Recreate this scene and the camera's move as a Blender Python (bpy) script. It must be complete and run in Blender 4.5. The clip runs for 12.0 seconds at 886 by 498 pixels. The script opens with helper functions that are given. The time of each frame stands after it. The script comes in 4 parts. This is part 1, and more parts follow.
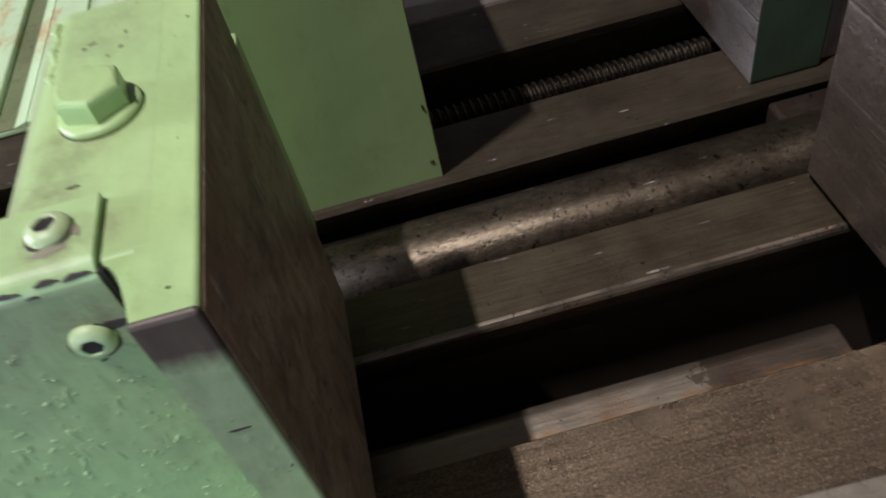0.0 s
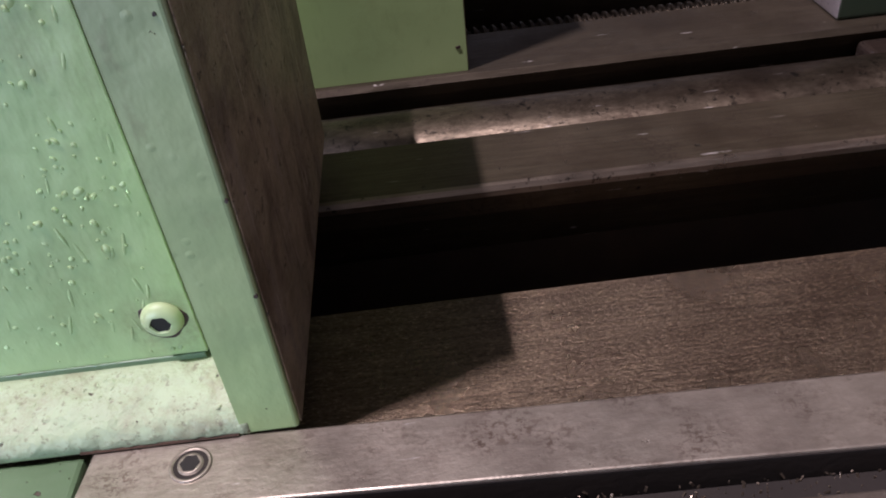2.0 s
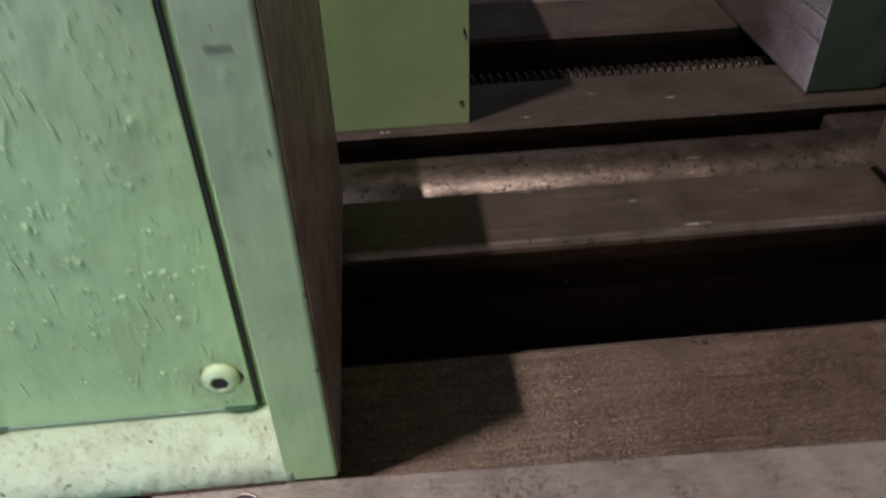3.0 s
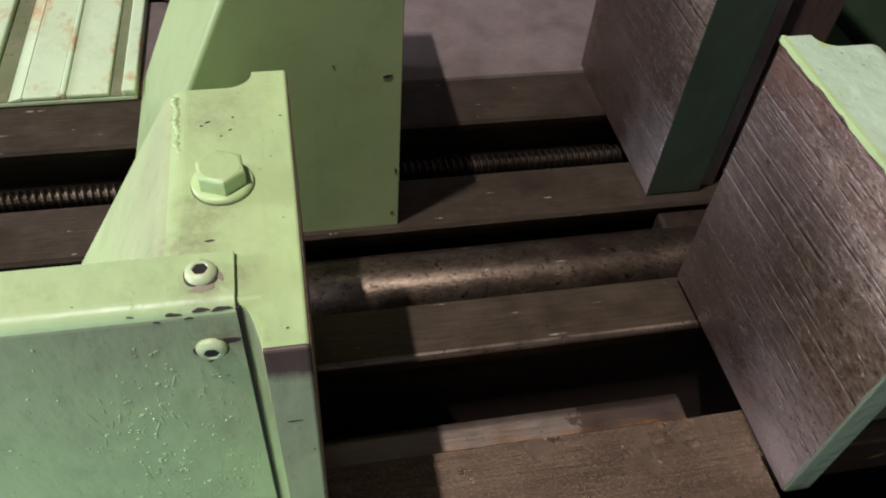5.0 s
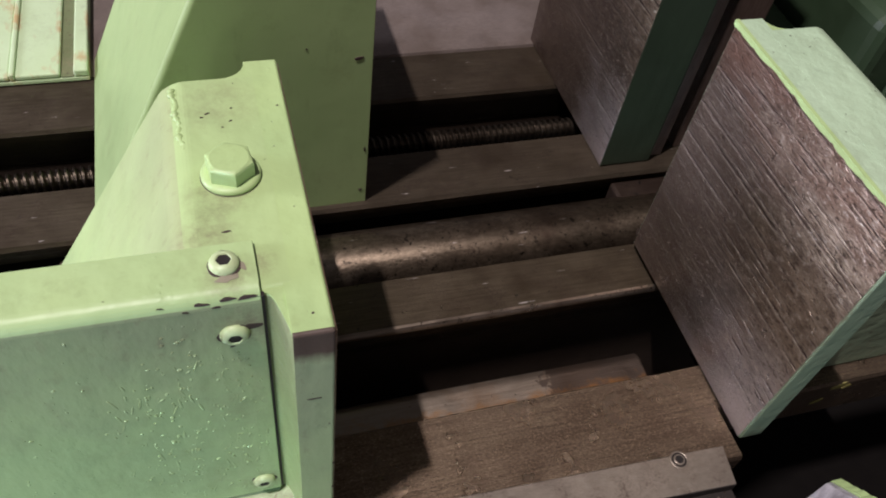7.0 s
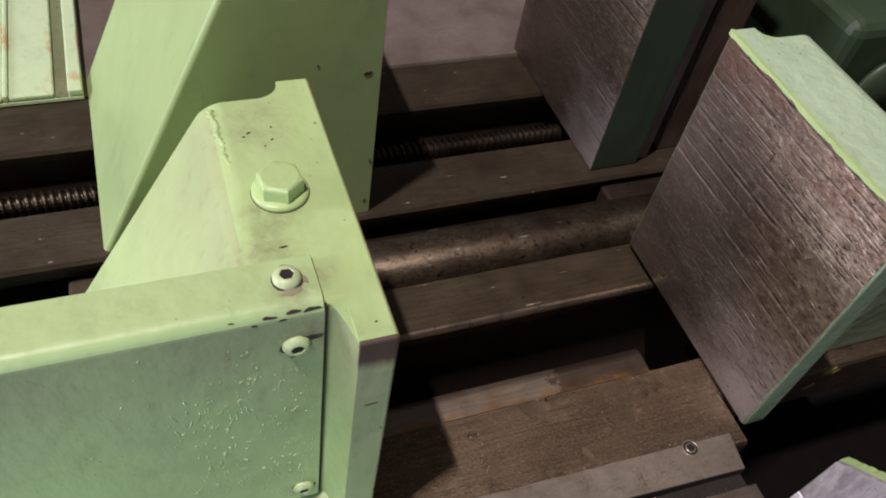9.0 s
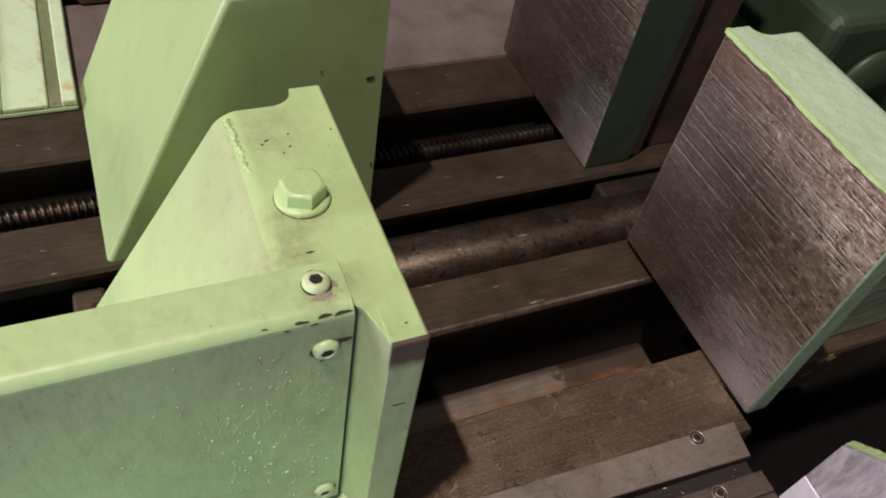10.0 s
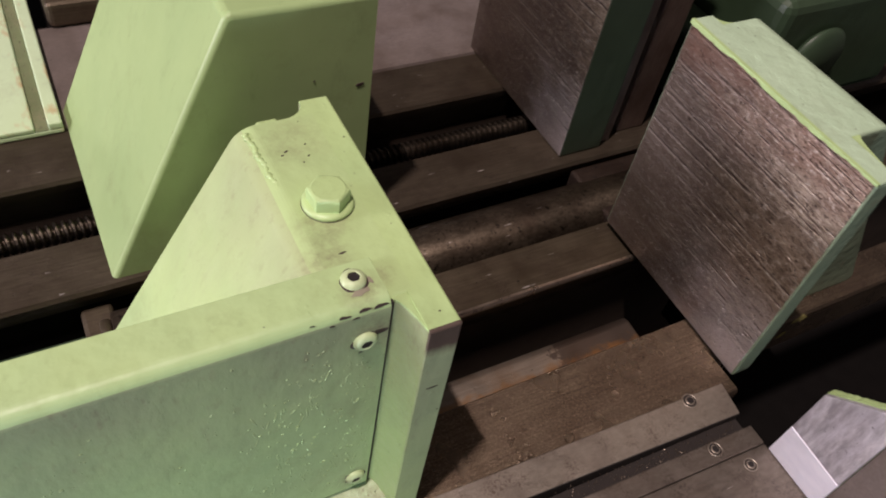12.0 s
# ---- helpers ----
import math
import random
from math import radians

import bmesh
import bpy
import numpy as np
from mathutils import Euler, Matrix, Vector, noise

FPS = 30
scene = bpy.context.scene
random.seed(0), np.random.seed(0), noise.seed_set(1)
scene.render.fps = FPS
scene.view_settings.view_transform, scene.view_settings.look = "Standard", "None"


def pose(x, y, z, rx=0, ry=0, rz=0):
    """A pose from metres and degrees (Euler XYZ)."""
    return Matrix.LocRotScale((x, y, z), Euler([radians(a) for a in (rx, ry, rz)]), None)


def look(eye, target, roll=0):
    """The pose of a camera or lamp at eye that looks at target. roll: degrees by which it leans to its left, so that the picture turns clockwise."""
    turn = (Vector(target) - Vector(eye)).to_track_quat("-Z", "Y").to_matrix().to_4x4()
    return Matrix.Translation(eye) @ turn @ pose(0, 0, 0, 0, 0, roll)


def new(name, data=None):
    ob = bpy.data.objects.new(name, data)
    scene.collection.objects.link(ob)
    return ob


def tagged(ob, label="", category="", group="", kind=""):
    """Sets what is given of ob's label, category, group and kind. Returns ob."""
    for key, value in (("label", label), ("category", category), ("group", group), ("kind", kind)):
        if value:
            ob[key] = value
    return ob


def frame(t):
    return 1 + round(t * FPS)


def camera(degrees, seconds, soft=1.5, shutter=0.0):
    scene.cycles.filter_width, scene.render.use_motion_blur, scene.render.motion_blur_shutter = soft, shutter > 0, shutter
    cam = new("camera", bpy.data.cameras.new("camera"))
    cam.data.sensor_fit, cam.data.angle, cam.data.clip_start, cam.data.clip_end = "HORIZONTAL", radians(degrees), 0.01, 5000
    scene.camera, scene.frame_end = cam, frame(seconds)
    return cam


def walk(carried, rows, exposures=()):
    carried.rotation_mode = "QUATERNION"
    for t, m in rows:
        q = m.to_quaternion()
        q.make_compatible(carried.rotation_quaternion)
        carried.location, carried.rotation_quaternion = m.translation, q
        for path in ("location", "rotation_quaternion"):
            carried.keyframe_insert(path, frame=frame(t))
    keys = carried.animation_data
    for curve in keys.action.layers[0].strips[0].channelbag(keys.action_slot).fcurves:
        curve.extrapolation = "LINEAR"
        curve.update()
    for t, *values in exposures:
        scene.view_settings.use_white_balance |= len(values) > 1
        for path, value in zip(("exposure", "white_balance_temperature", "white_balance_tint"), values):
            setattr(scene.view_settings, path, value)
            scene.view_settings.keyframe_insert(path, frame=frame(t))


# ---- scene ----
cam = camera(58.83, 12.0, soft=1.9, shutter=0.5)
walk(cam, [
    (0.0, pose(-0.2596, -0.1508, 0.4135, 41.37, 9.67, -12.09)),
    (0.5, pose(-0.2665, -0.1168, 0.3190, 45.35, 8.29, -12.33)),
    (1.0, pose(-0.2565, -0.1642, 0.2290, 52.55, 8.91, -7.51)),
    (1.5, pose(-0.2673, -0.1827, 0.2245, 51.19, 7.20, -4.99)),
    (2.0, pose(-0.2699, -0.1867, 0.2210, 51.53, 5.26, -4.54)),
    (2.5, pose(-0.2741, -0.1863, 0.2302, 52.11, 3.84, -4.52)),
    (3.0, pose(-0.2964, -0.1959, 0.2723, 51.30, 1.39, -5.41)),
    (3.5, pose(-0.3051, -0.2030, 0.3906, 48.35, -0.48, -5.73)),
    (5.5, pose(-0.3308, -0.2055, 0.5589, 40.22, -4.48, -12.05)),
    (6.0, pose(-0.3393, -0.2014, 0.5711, 39.26, -5.32, -12.98)),
    (6.5, pose(-0.3555, -0.2008, 0.5693, 39.35, -6.11, -14.31)),
    (7.0, pose(-0.3686, -0.2056, 0.5688, 39.49, -6.54, -15.41)),
    (9.0, pose(-0.4221, -0.2022, 0.5801, 40.32, -7.75, -19.13)),
    (9.5, pose(-0.4329, -0.2030, 0.5843, 40.74, -7.42, -20.23)),
    (10.0, pose(-0.4489, -0.1976, 0.5831, 40.67, -8.05, -21.47)),
    (10.5, pose(-0.4662, -0.1885, 0.5837, 40.32, -8.46, -22.83)),
    (11.0, pose(-0.4776, -0.1921, 0.5905, 41.11, -7.38, -24.94)),
    (11.5, pose(-0.4906, -0.1776, 0.5929, 39.65, -9.26, -24.98)),
    (12.0, pose(-0.4976, -0.2033, 0.6044, 41.03, -7.81, -26.79)),
], exposures=[(0.0, -0.05, 5800, 17), (0.6, 0.10, 5650, 26), (1.0, 0.22, 5600, 36), (1.4, 0.30, 5800, 38), (2.8, 0.19, 5800, 32), (3.5, -0.05, 5800, 29), (5.5, -0.02, 6100, 26), (7.0, -0.03, 6100, 26), (9.0, -0.11, 6300, 26), (12.0, -0.18, 6550, 32)])

# ---------------------------------------------------------------- light
world = bpy.data.worlds.new("world")
scene.world = world
world.use_nodes = True
world.node_tree.nodes["Background"].inputs[0].default_value = (0.55, 0.65, 0.8, 1)
world.node_tree.nodes["Background"].inputs[1].default_value = 0.02

LAMP = Vector((-1.80, -0.46, 4.80))


def area_lamp(name, place, target, power, size, size_y, colour):
    data = bpy.data.lights.new(name, "AREA")
    data.energy, data.color = power, colour
    data.shape, data.size, data.size_y = "RECTANGLE", size, size_y
    ob = new(name, data)
    ob.matrix_world = look(place, target)
    return ob


tube = area_lamp("tube_light", LAMP, LAMP - Vector((0, 0, 1)), 270.0, 0.09, 0.26, (1.0, 0.93, 0.80))
tube.matrix_world = pose(LAMP.x, LAMP.y, LAMP.z, 0, -18.0, 0)
window = area_lamp("window_light", (-3.0, -3.15, 0.15), (-1.35, 0, 0.1), 9.0, 1.4, 0.9, (0.66, 0.91, 0.98))
window.data.spread = radians(36)
west = area_lamp("west_window_light", (-4.19, 0.75, 0.95), (0, 0.30, 0.1), 155.0, 1.3, 0.7, (0.93, 0.97, 1.0))


# ---------------------------------------------------------------- materials
def material(name):
    m = bpy.data.materials.new(name)
    m.use_nodes = True
    t = m.node_tree
    return m, t, t.nodes["Principled BSDF"]


def link(t, a, b):
    t.links.new(a, b)


def noise_node(t, scale, detail=4.0, rough=0.6, stretch=(1, 1, 1)):
    c = t.nodes.new("ShaderNodeTexCoord")
    mp = t.nodes.new("ShaderNodeMapping")
    mp.inputs["Scale"].default_value = stretch
    n = t.nodes.new("ShaderNodeTexNoise")
    n.inputs["Scale"].default_value, n.inputs["Detail"].default_value, n.inputs["Roughness"].default_value = scale, detail, rough
    link(t, c.outputs["Object"], mp.inputs["Vector"])
    link(t, mp.outputs["Vector"], n.inputs["Vector"])
    return n.outputs["Fac"]


def ramp(t, fac, lo, hi):
    r = t.nodes.new("ShaderNodeMapRange")
    r.inputs["From Min"].default_value, r.inputs["From Max"].default_value = lo, hi
    link(t, fac, r.inputs["Value"])
    return r.outputs["Result"]


def mixed(t, fac, a, b):
    m = t.nodes.new("ShaderNodeMix")
    m.data_type = "RGBA"
    link(t, fac, m.inputs[0])
    for i, v in ((6, a), (7, b)):
        if isinstance(v, tuple):
            m.inputs[i].default_value = (*v, 1)
        else:
            link(t, v, m.inputs[i])
    return m.outputs[2]


def maths(t, op, a, b=0.0):
    m = t.nodes.new("ShaderNodeMath")
    m.operation = op
    for i, v in ((0, a), (1, b)):
        if isinstance(v, (int, float)):
            m.inputs[i].default_value = v
        else:
            link(t, v, m.inputs[i])
    return m.outputs[0]


def bumped(t, bsdf, heights, distance=0.001):
    total = None
    for h, k in heights:
        s = maths(t, "MULTIPLY", h, k)
        total = s if total is None else maths(t, "ADD", total, s)
    b = t.nodes.new("ShaderNodeBump")
    b.inputs["Strength"].default_value, b.inputs["Distance"].default_value = 1.0, distance
    link(t, total, b.inputs["Height"])
    link(t, b.outputs["Normal"], bsdf.inputs["Normal"])


def coords(t):
    c = t.nodes.new("ShaderNodeTexCoord")
    sep = t.nodes.new("ShaderNodeSeparateXYZ")
    link(t, c.outputs["Object"], sep.inputs[0])
    return sep.outputs


def blisters(t, scale, share):
    """Separate small round lumps, on some of the cells only."""
    c = t.nodes.new("ShaderNodeTexCoord")
    v = t.nodes.new("ShaderNodeTexVoronoi")
    v.inputs["Scale"].default_value = scale
    link(t, c.outputs["Object"], v.inputs["Vector"])
    sep = t.nodes.new("ShaderNodeSeparateColor")
    link(t, v.outputs["Color"], sep.inputs[0])
    return maths(t, "MULTIPLY", ramp(t, v.outputs["Distance"], 0.30, 0.08), maths(t, "GREATER_THAN", sep.outputs[0], 1 - share))


def paint(name, base, dark, rough=0.38, chips=0.72, lumps=1.0, bare=None, rust=False, blister=0.40, dirt=None, peel=0.0, strokes=0.0, stain=0.0, grime=()):
    """Thick brushed machine paint: slow shade changes, drips, dirt specks, chips to the metal."""
    m, t, b = material(name)
    col = mixed(t, ramp(t, noise_node(t, 9.0, 3.0), 0.3, 0.75), base, dark)
    col = mixed(t, ramp(t, noise_node(t, 60.0, 5.0, 0.7, (1, 1, 0.35)), 0.58, 0.85), col, tuple(c * 0.72 for c in base))
    col = mixed(t, maths(t, "MULTIPLY", ramp(t, noise_node(t, 19.0, 5.0, 0.75), 0.54, 0.78), 0.40), col, tuple(c * k for c, k in zip(base, (0.55, 0.48, 0.45))))
    if stain:
        col = mixed(t, maths(t, "MULTIPLY", ramp(t, noise_node(t, 26.0, 6.0, 0.8), 0.50, 0.64), stain), col, (0.27, 0.25, 0.16))
        col = mixed(t, maths(t, "MULTIPLY", ramp(t, noise_node(t, 300.0, 4.0, 0.75), 0.57, 0.66), stain), col, (0.15, 0.12, 0.075))
    if rust:
        col = mixed(t, maths(t, "MULTIPLY", ramp(t, noise_node(t, 21.0, 4.0, 0.7, (1, 0.45, 1)), 0.53, 0.67), 0.9), col, (0.46, 0.23, 0.08))
    # Sides toned by height, tops left clear; carries shade as well as dirt.
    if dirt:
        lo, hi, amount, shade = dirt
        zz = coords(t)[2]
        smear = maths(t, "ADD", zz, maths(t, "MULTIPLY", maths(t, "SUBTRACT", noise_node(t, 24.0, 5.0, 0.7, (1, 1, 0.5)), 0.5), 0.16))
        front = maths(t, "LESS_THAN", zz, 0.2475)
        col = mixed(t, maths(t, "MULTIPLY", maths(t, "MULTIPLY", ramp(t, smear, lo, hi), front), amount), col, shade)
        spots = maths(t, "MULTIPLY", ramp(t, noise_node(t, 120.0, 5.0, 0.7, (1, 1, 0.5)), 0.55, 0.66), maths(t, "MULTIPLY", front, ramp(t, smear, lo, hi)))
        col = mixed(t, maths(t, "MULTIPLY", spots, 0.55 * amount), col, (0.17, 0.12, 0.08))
    for gx, gy, gz, reach, amount in grime:
        c = t.nodes.new("ShaderNodeTexCoord")
        far = t.nodes.new("ShaderNodeVectorMath")
        far.operation = "DISTANCE"
        far.inputs[1].default_value = (gx, gy, gz)
        link(t, c.outputs["Object"], far.inputs[0])
        near = ramp(t, far.outputs["Value"], reach, reach * 0.35)
        cloud = ramp(t, noise_node(t, 95.0, 6.0, 0.78), 0.42, 0.66)
        col = mixed(t, maths(t, "MULTIPLY", maths(t, "MULTIPLY", near, cloud), amount), col, (0.16, 0.125, 0.075))
        col = mixed(t, maths(t, "MULTIPLY", maths(t, "MULTIPLY", near, near), 0.3 * amount), col, (0.25, 0.22, 0.14))
    chip = ramp(t, noise_node(t, 210.0, 3.0, 0.6), chips, chips + 0.03)
    if bare:
        axis, lo, hi = bare
        g = t.nodes.new("ShaderNodeTexCoord")
        sep = t.nodes.new("ShaderNodeSeparateXYZ")
        link(t, g.outputs["Object"], sep.inputs[0])
        edge = maths(t, "ADD", sep.outputs[axis], maths(t, "MULTIPLY", maths(t, "SUBTRACT", noise_node(t, 45.0, 4.0, 0.7, (1, 1, 0.4)), 0.5), 0.018))
        front = maths(t, "LESS_THAN", sep.outputs[1], 0.0024)
        chip = maths(t, "MAXIMUM", chip, maths(t, "MULTIPLY", front, ramp(t, edge, lo, hi)))
    col = mixed(t, chip, col, (0.085, 0.058, 0.045))
    link(t, col, b.inputs["Base Color"])
    link(t, maths(t, "ADD", ramp(t, noise_node(t, 30.0, 4.0), -1.0, 2.0), rough - 0.45), b.inputs["Roughness"])
    bumped(t, b, [(noise_node(t, 22.0, 2.0), 1.3 * lumps), (noise_node(t, 240.0, 2.0), 0.10 * lumps),
                  (maths(t, "MULTIPLY", blisters(t, 190.0, 0.35), ramp(t, noise_node(t, 16.0, 2.0), 0.48, 0.62)), blister * lumps),
                  (noise_node(t, 70.0, 2.0, 0.5, (1, 1, 0.12)), 0.5 * lumps), (noise_node(t, 38.0, 3.0, 0.55, (1, 1, 0.4)), strokes), (maths(t, "MULTIPLY", noise_node(t, 105.0, 3.0, 0.6, (1, 1, 0.45)), maths(t, "LESS_THAN", coords(t)[2], 0.2450)), 0.75 * strokes), (chip, -0.35), (noise_node(t, 130.0, 3.0, 0.55), peel)], 0.0016)
    return m


def iron(name, base, light, rust, rough=0.5, metal=0.55, stretch=(0.06, 1, 1), grain=420.0, depth=0.5, pits=0.66, blot=None, streak=None, sunk=0.6, grit=0.0):
    """Machined iron under a film of brown oil: tool marks along one way, rust stains, pits."""
    m, t, b = material(name)
    line = noise_node(t, grain, 4.0, 0.65, stretch)
    col = mixed(t, ramp(t, line, 0.36, 0.66), base, light)
    col = mixed(t, ramp(t, noise_node(t, 14.0, 4.0, 0.65), 0.46, 0.72), col, rust)
    extra = []
    if streak:
        col = mixed(t, ramp(t, noise_node(t, 150.0, 4.0, 0.7, stretch), 0.50, 0.72), col, streak)
    if blot:
        spots = maths(t, "MULTIPLY", ramp(t, noise_node(t, 45.0, 3.0, 0.6), 0.46, 0.70), ramp(t, noise_node(t, 380.0, 4.0, 0.75), 0.48, 0.57))
        col = mixed(t, maths(t, "MULTIPLY", spots, 0.8), col, blot)
        scratch = maths(t, "MULTIPLY", ramp(t, noise_node(t, 300.0, 2.0, 0.5, (0.10, 1, 1)), 0.70, 0.74), ramp(t, noise_node(t, 70.0, 3.0), 0.52, 0.60))
        col = mixed(t, maths(t, "MULTIPLY", scratch, 0.8), col, (0.68, 0.62, 0.58))
    if grit:
        fine = noise_node(t, 1150.0, 3.0, 0.75, (0.45, 1, 1))
        col = mixed(t, maths(t, "MULTIPLY", ramp(t, fine, 0.56, 0.70), 0.75 * grit), col, tuple(min(1.0, c * 1.9) for c in light))
        col = mixed(t, maths(t, "MULTIPLY", ramp(t, fine, 0.46, 0.34), 0.8 * grit), col, tuple(c * 0.45 for c in base))
        extra.append((fine, 0.5 * grit))
    pit = ramp(t, noise_node(t, 150.0, 4.0, 0.7), pits, pits + 0.07)
    col = mixed(t, pit, col, tuple(c * 0.25 for c in base))
    link(t, col, b.inputs["Base Color"])
    b.inputs["Metallic"].default_value = metal
    link(t, maths(t, "ADD", maths(t, "MULTIPLY", ramp(t, noise_node(t, 25.0, 4.0), 0.3, 0.7), 0.22), rough - 0.11), b.inputs["Roughness"])
    bumped(t, b, [(line, 0.5 * depth), (noise_node(t, 500.0, 3.0), 0.25 * depth), (pit, -sunk * depth)] + extra, 0.0012)
    return m


def plain(name, colour, rough, metal=0.0, vary=0.3):
    m, t, b = material(name)
    link(t, mixed(t, ramp(t, noise_node(t, 40.0, 4.0), 0.3, 0.7), colour, tuple(c * (1 - vary) for c in colour)), b.inputs["Base Color"])
    b.inputs["Roughness"].default_value, b.inputs["Metallic"].default_value = rough, metal
    bumped(t, b, [(noise_node(t, 300.0, 3.0), 0.2)], 0.001)
    return m


GREEN = (0.42, 0.565, 0.242)
GREEN_D = (0.34, 0.485, 0.215)
M_PAINT = paint("green_paint", GREEN, GREEN_D, lumps=0.7, chips=0.75, blister=0.05)
M_RIGHT = paint("green_paint_wrinkled", (0.43, 0.57, 0.385), (0.37, 0.51, 0.335), lumps=0.7, chips=0.75, blister=0.05, peel=0.40)
M_PLATE = paint("green_paint_worn_end", GREEN, GREEN_D, bare=(2, 0.222, 0.232), lumps=0.9, blister=0.1, strokes=0.3, dirt=(0.0, 0.20, 0.62, (0.29, 0.30, 0.21)))
# Front darkens towards the bend: its lighting in the colour, plus dirt round screws.
M_COVER = paint("green_paint_blistered", (0.41, 0.555, 0.25), (0.35, 0.495, 0.235), rough=0.40, lumps=0.7, chips=0.76, blister=0.12, strokes=0.55, dirt=(0.13, 0.25, 0.62, (0.25, 0.25, 0.165)), grime=((-0.3730, 0.0385, 0.2535, 0.017, 0.55), (-0.3675, 0.026, 0.2255, 0.022, 0.75), (-0.3707, 0.026, 0.0340, 0.019, 0.7), (-0.4725, 0.026, 0.0340, 0.017, 0.6), (-0.362, 0.026, 0.15, 0.05, 0.25)))
M_PALE = paint("green_paint_pale", (0.43, 0.53, 0.34), (0.36, 0.45, 0.28), rough=0.52, chips=0.70, lumps=1.3, peel=1.3, stain=0.6)
M_RIB = paint("green_paint_smudged", (0.415, 0.555, 0.245), (0.34, 0.475, 0.215), lumps=0.8, chips=0.75, blister=0.05, dirt=(0.13, 0.27, 0.42, (0.30, 0.285, 0.185)), grime=((-0.3720, 0.0985, 0.25, 0.024, 0.6), (-0.3850, 0.066, 0.25, 0.026, 0.55), (-0.3590, 0.048, 0.25, 0.013, 0.6), (-0.368, 0.170, 0.25, 0.03, 0.35)))
# Right jaw: the sides' shade is mixed into the colour together with grime.
M_GRIME_SHADE = paint("green_paint_grime_and_shade", (0.43, 0.57, 0.385), (0.37, 0.51, 0.335), lumps=0.9, chips=0.70, blister=0.05, peel=0.5, dirt=(-0.3, -0.2, 0.75, (0.17, 0.225, 0.145)))
# Below GREEN in tone: the rear jaw's front shade is in the colour.
M_FLAT = paint("green_paint_smooth_dimmed", (0.34, 0.465, 0.205), (0.29, 0.41, 0.178), rough=0.33, lumps=0.2, chips=0.76, blister=0.0)
M_FILLET = paint("green_paint_dirty_hollow", GREEN, GREEN_D, lumps=1.1, chips=0.72, blister=0.1, peel=0.5, dirt=(0.12, 0.25, 0.65, (0.23, 0.22, 0.14)))
M_HEAD = paint("green_paint_screw_head", (0.475, 0.58, 0.32), (0.41, 0.51, 0.27), lumps=0.4, chips=0.70, blister=0.0)
M_CHUTE = paint("green_paint_rusty", (0.52, 0.66, 0.42), (0.47, 0.60, 0.36), chips=0.76, lumps=0.5, rust=True)
M_SLOT = paint("green_paint_dirty_slot", (0.21, 0.255, 0.135), (0.14, 0.165, 0.08), chips=0.64, lumps=0.8, stain=0.6)
M_EDGE = paint("green_paint_dirty", (0.15, 0.245, 0.13), (0.08, 0.13, 0.065), chips=0.66, lumps=1.0)
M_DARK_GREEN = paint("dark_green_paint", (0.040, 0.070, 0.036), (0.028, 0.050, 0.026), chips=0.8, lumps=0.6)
# Green taken far down so that the paint holds the jaw's front shade.
M_SHADED_GREEN = paint("shaded_green_paint", (0.036, 0.051, 0.029), (0.026, 0.036, 0.020), chips=0.74, lumps=0.6, blister=0.05)
M_WAY = iron("oiled_iron", (0.108, 0.079, 0.054), (0.245, 0.182, 0.122), (0.100, 0.068, 0.045), rough=0.31, metal=0.85, depth=0.6, stretch=(0.022, 1, 1), grain=480.0, pits=0.92, sunk=0.2, streak=(0.165, 0.119, 0.081), grit=1.1)
M_BAR = iron("oiled_iron_smooth", (0.080, 0.061, 0.039), (0.116, 0.091, 0.059), (0.062, 0.043, 0.026), rough=0.48, metal=0.65, depth=0.5, blot=(0.06, 0.04, 0.03))
# M_BAR scaled down: the weaker light on the rear rails, as colour.
M_REAR_BAR = iron("oiled_iron_dimmed", (0.058, 0.044, 0.029), (0.088, 0.069, 0.047), (0.046, 0.032, 0.020), rough=0.52, metal=0.6, depth=0.5, blot=(0.045, 0.03, 0.022))
M_STRIP = iron("ground_steel", (0.300, 0.258, 0.210), (0.37, 0.322, 0.265), (0.22, 0.178, 0.146), rough=0.46, metal=0.7, depth=0.35, pits=0.68, stretch=(0.5, 1, 1), grain=260.0, blot=(0.115, 0.075, 0.055))


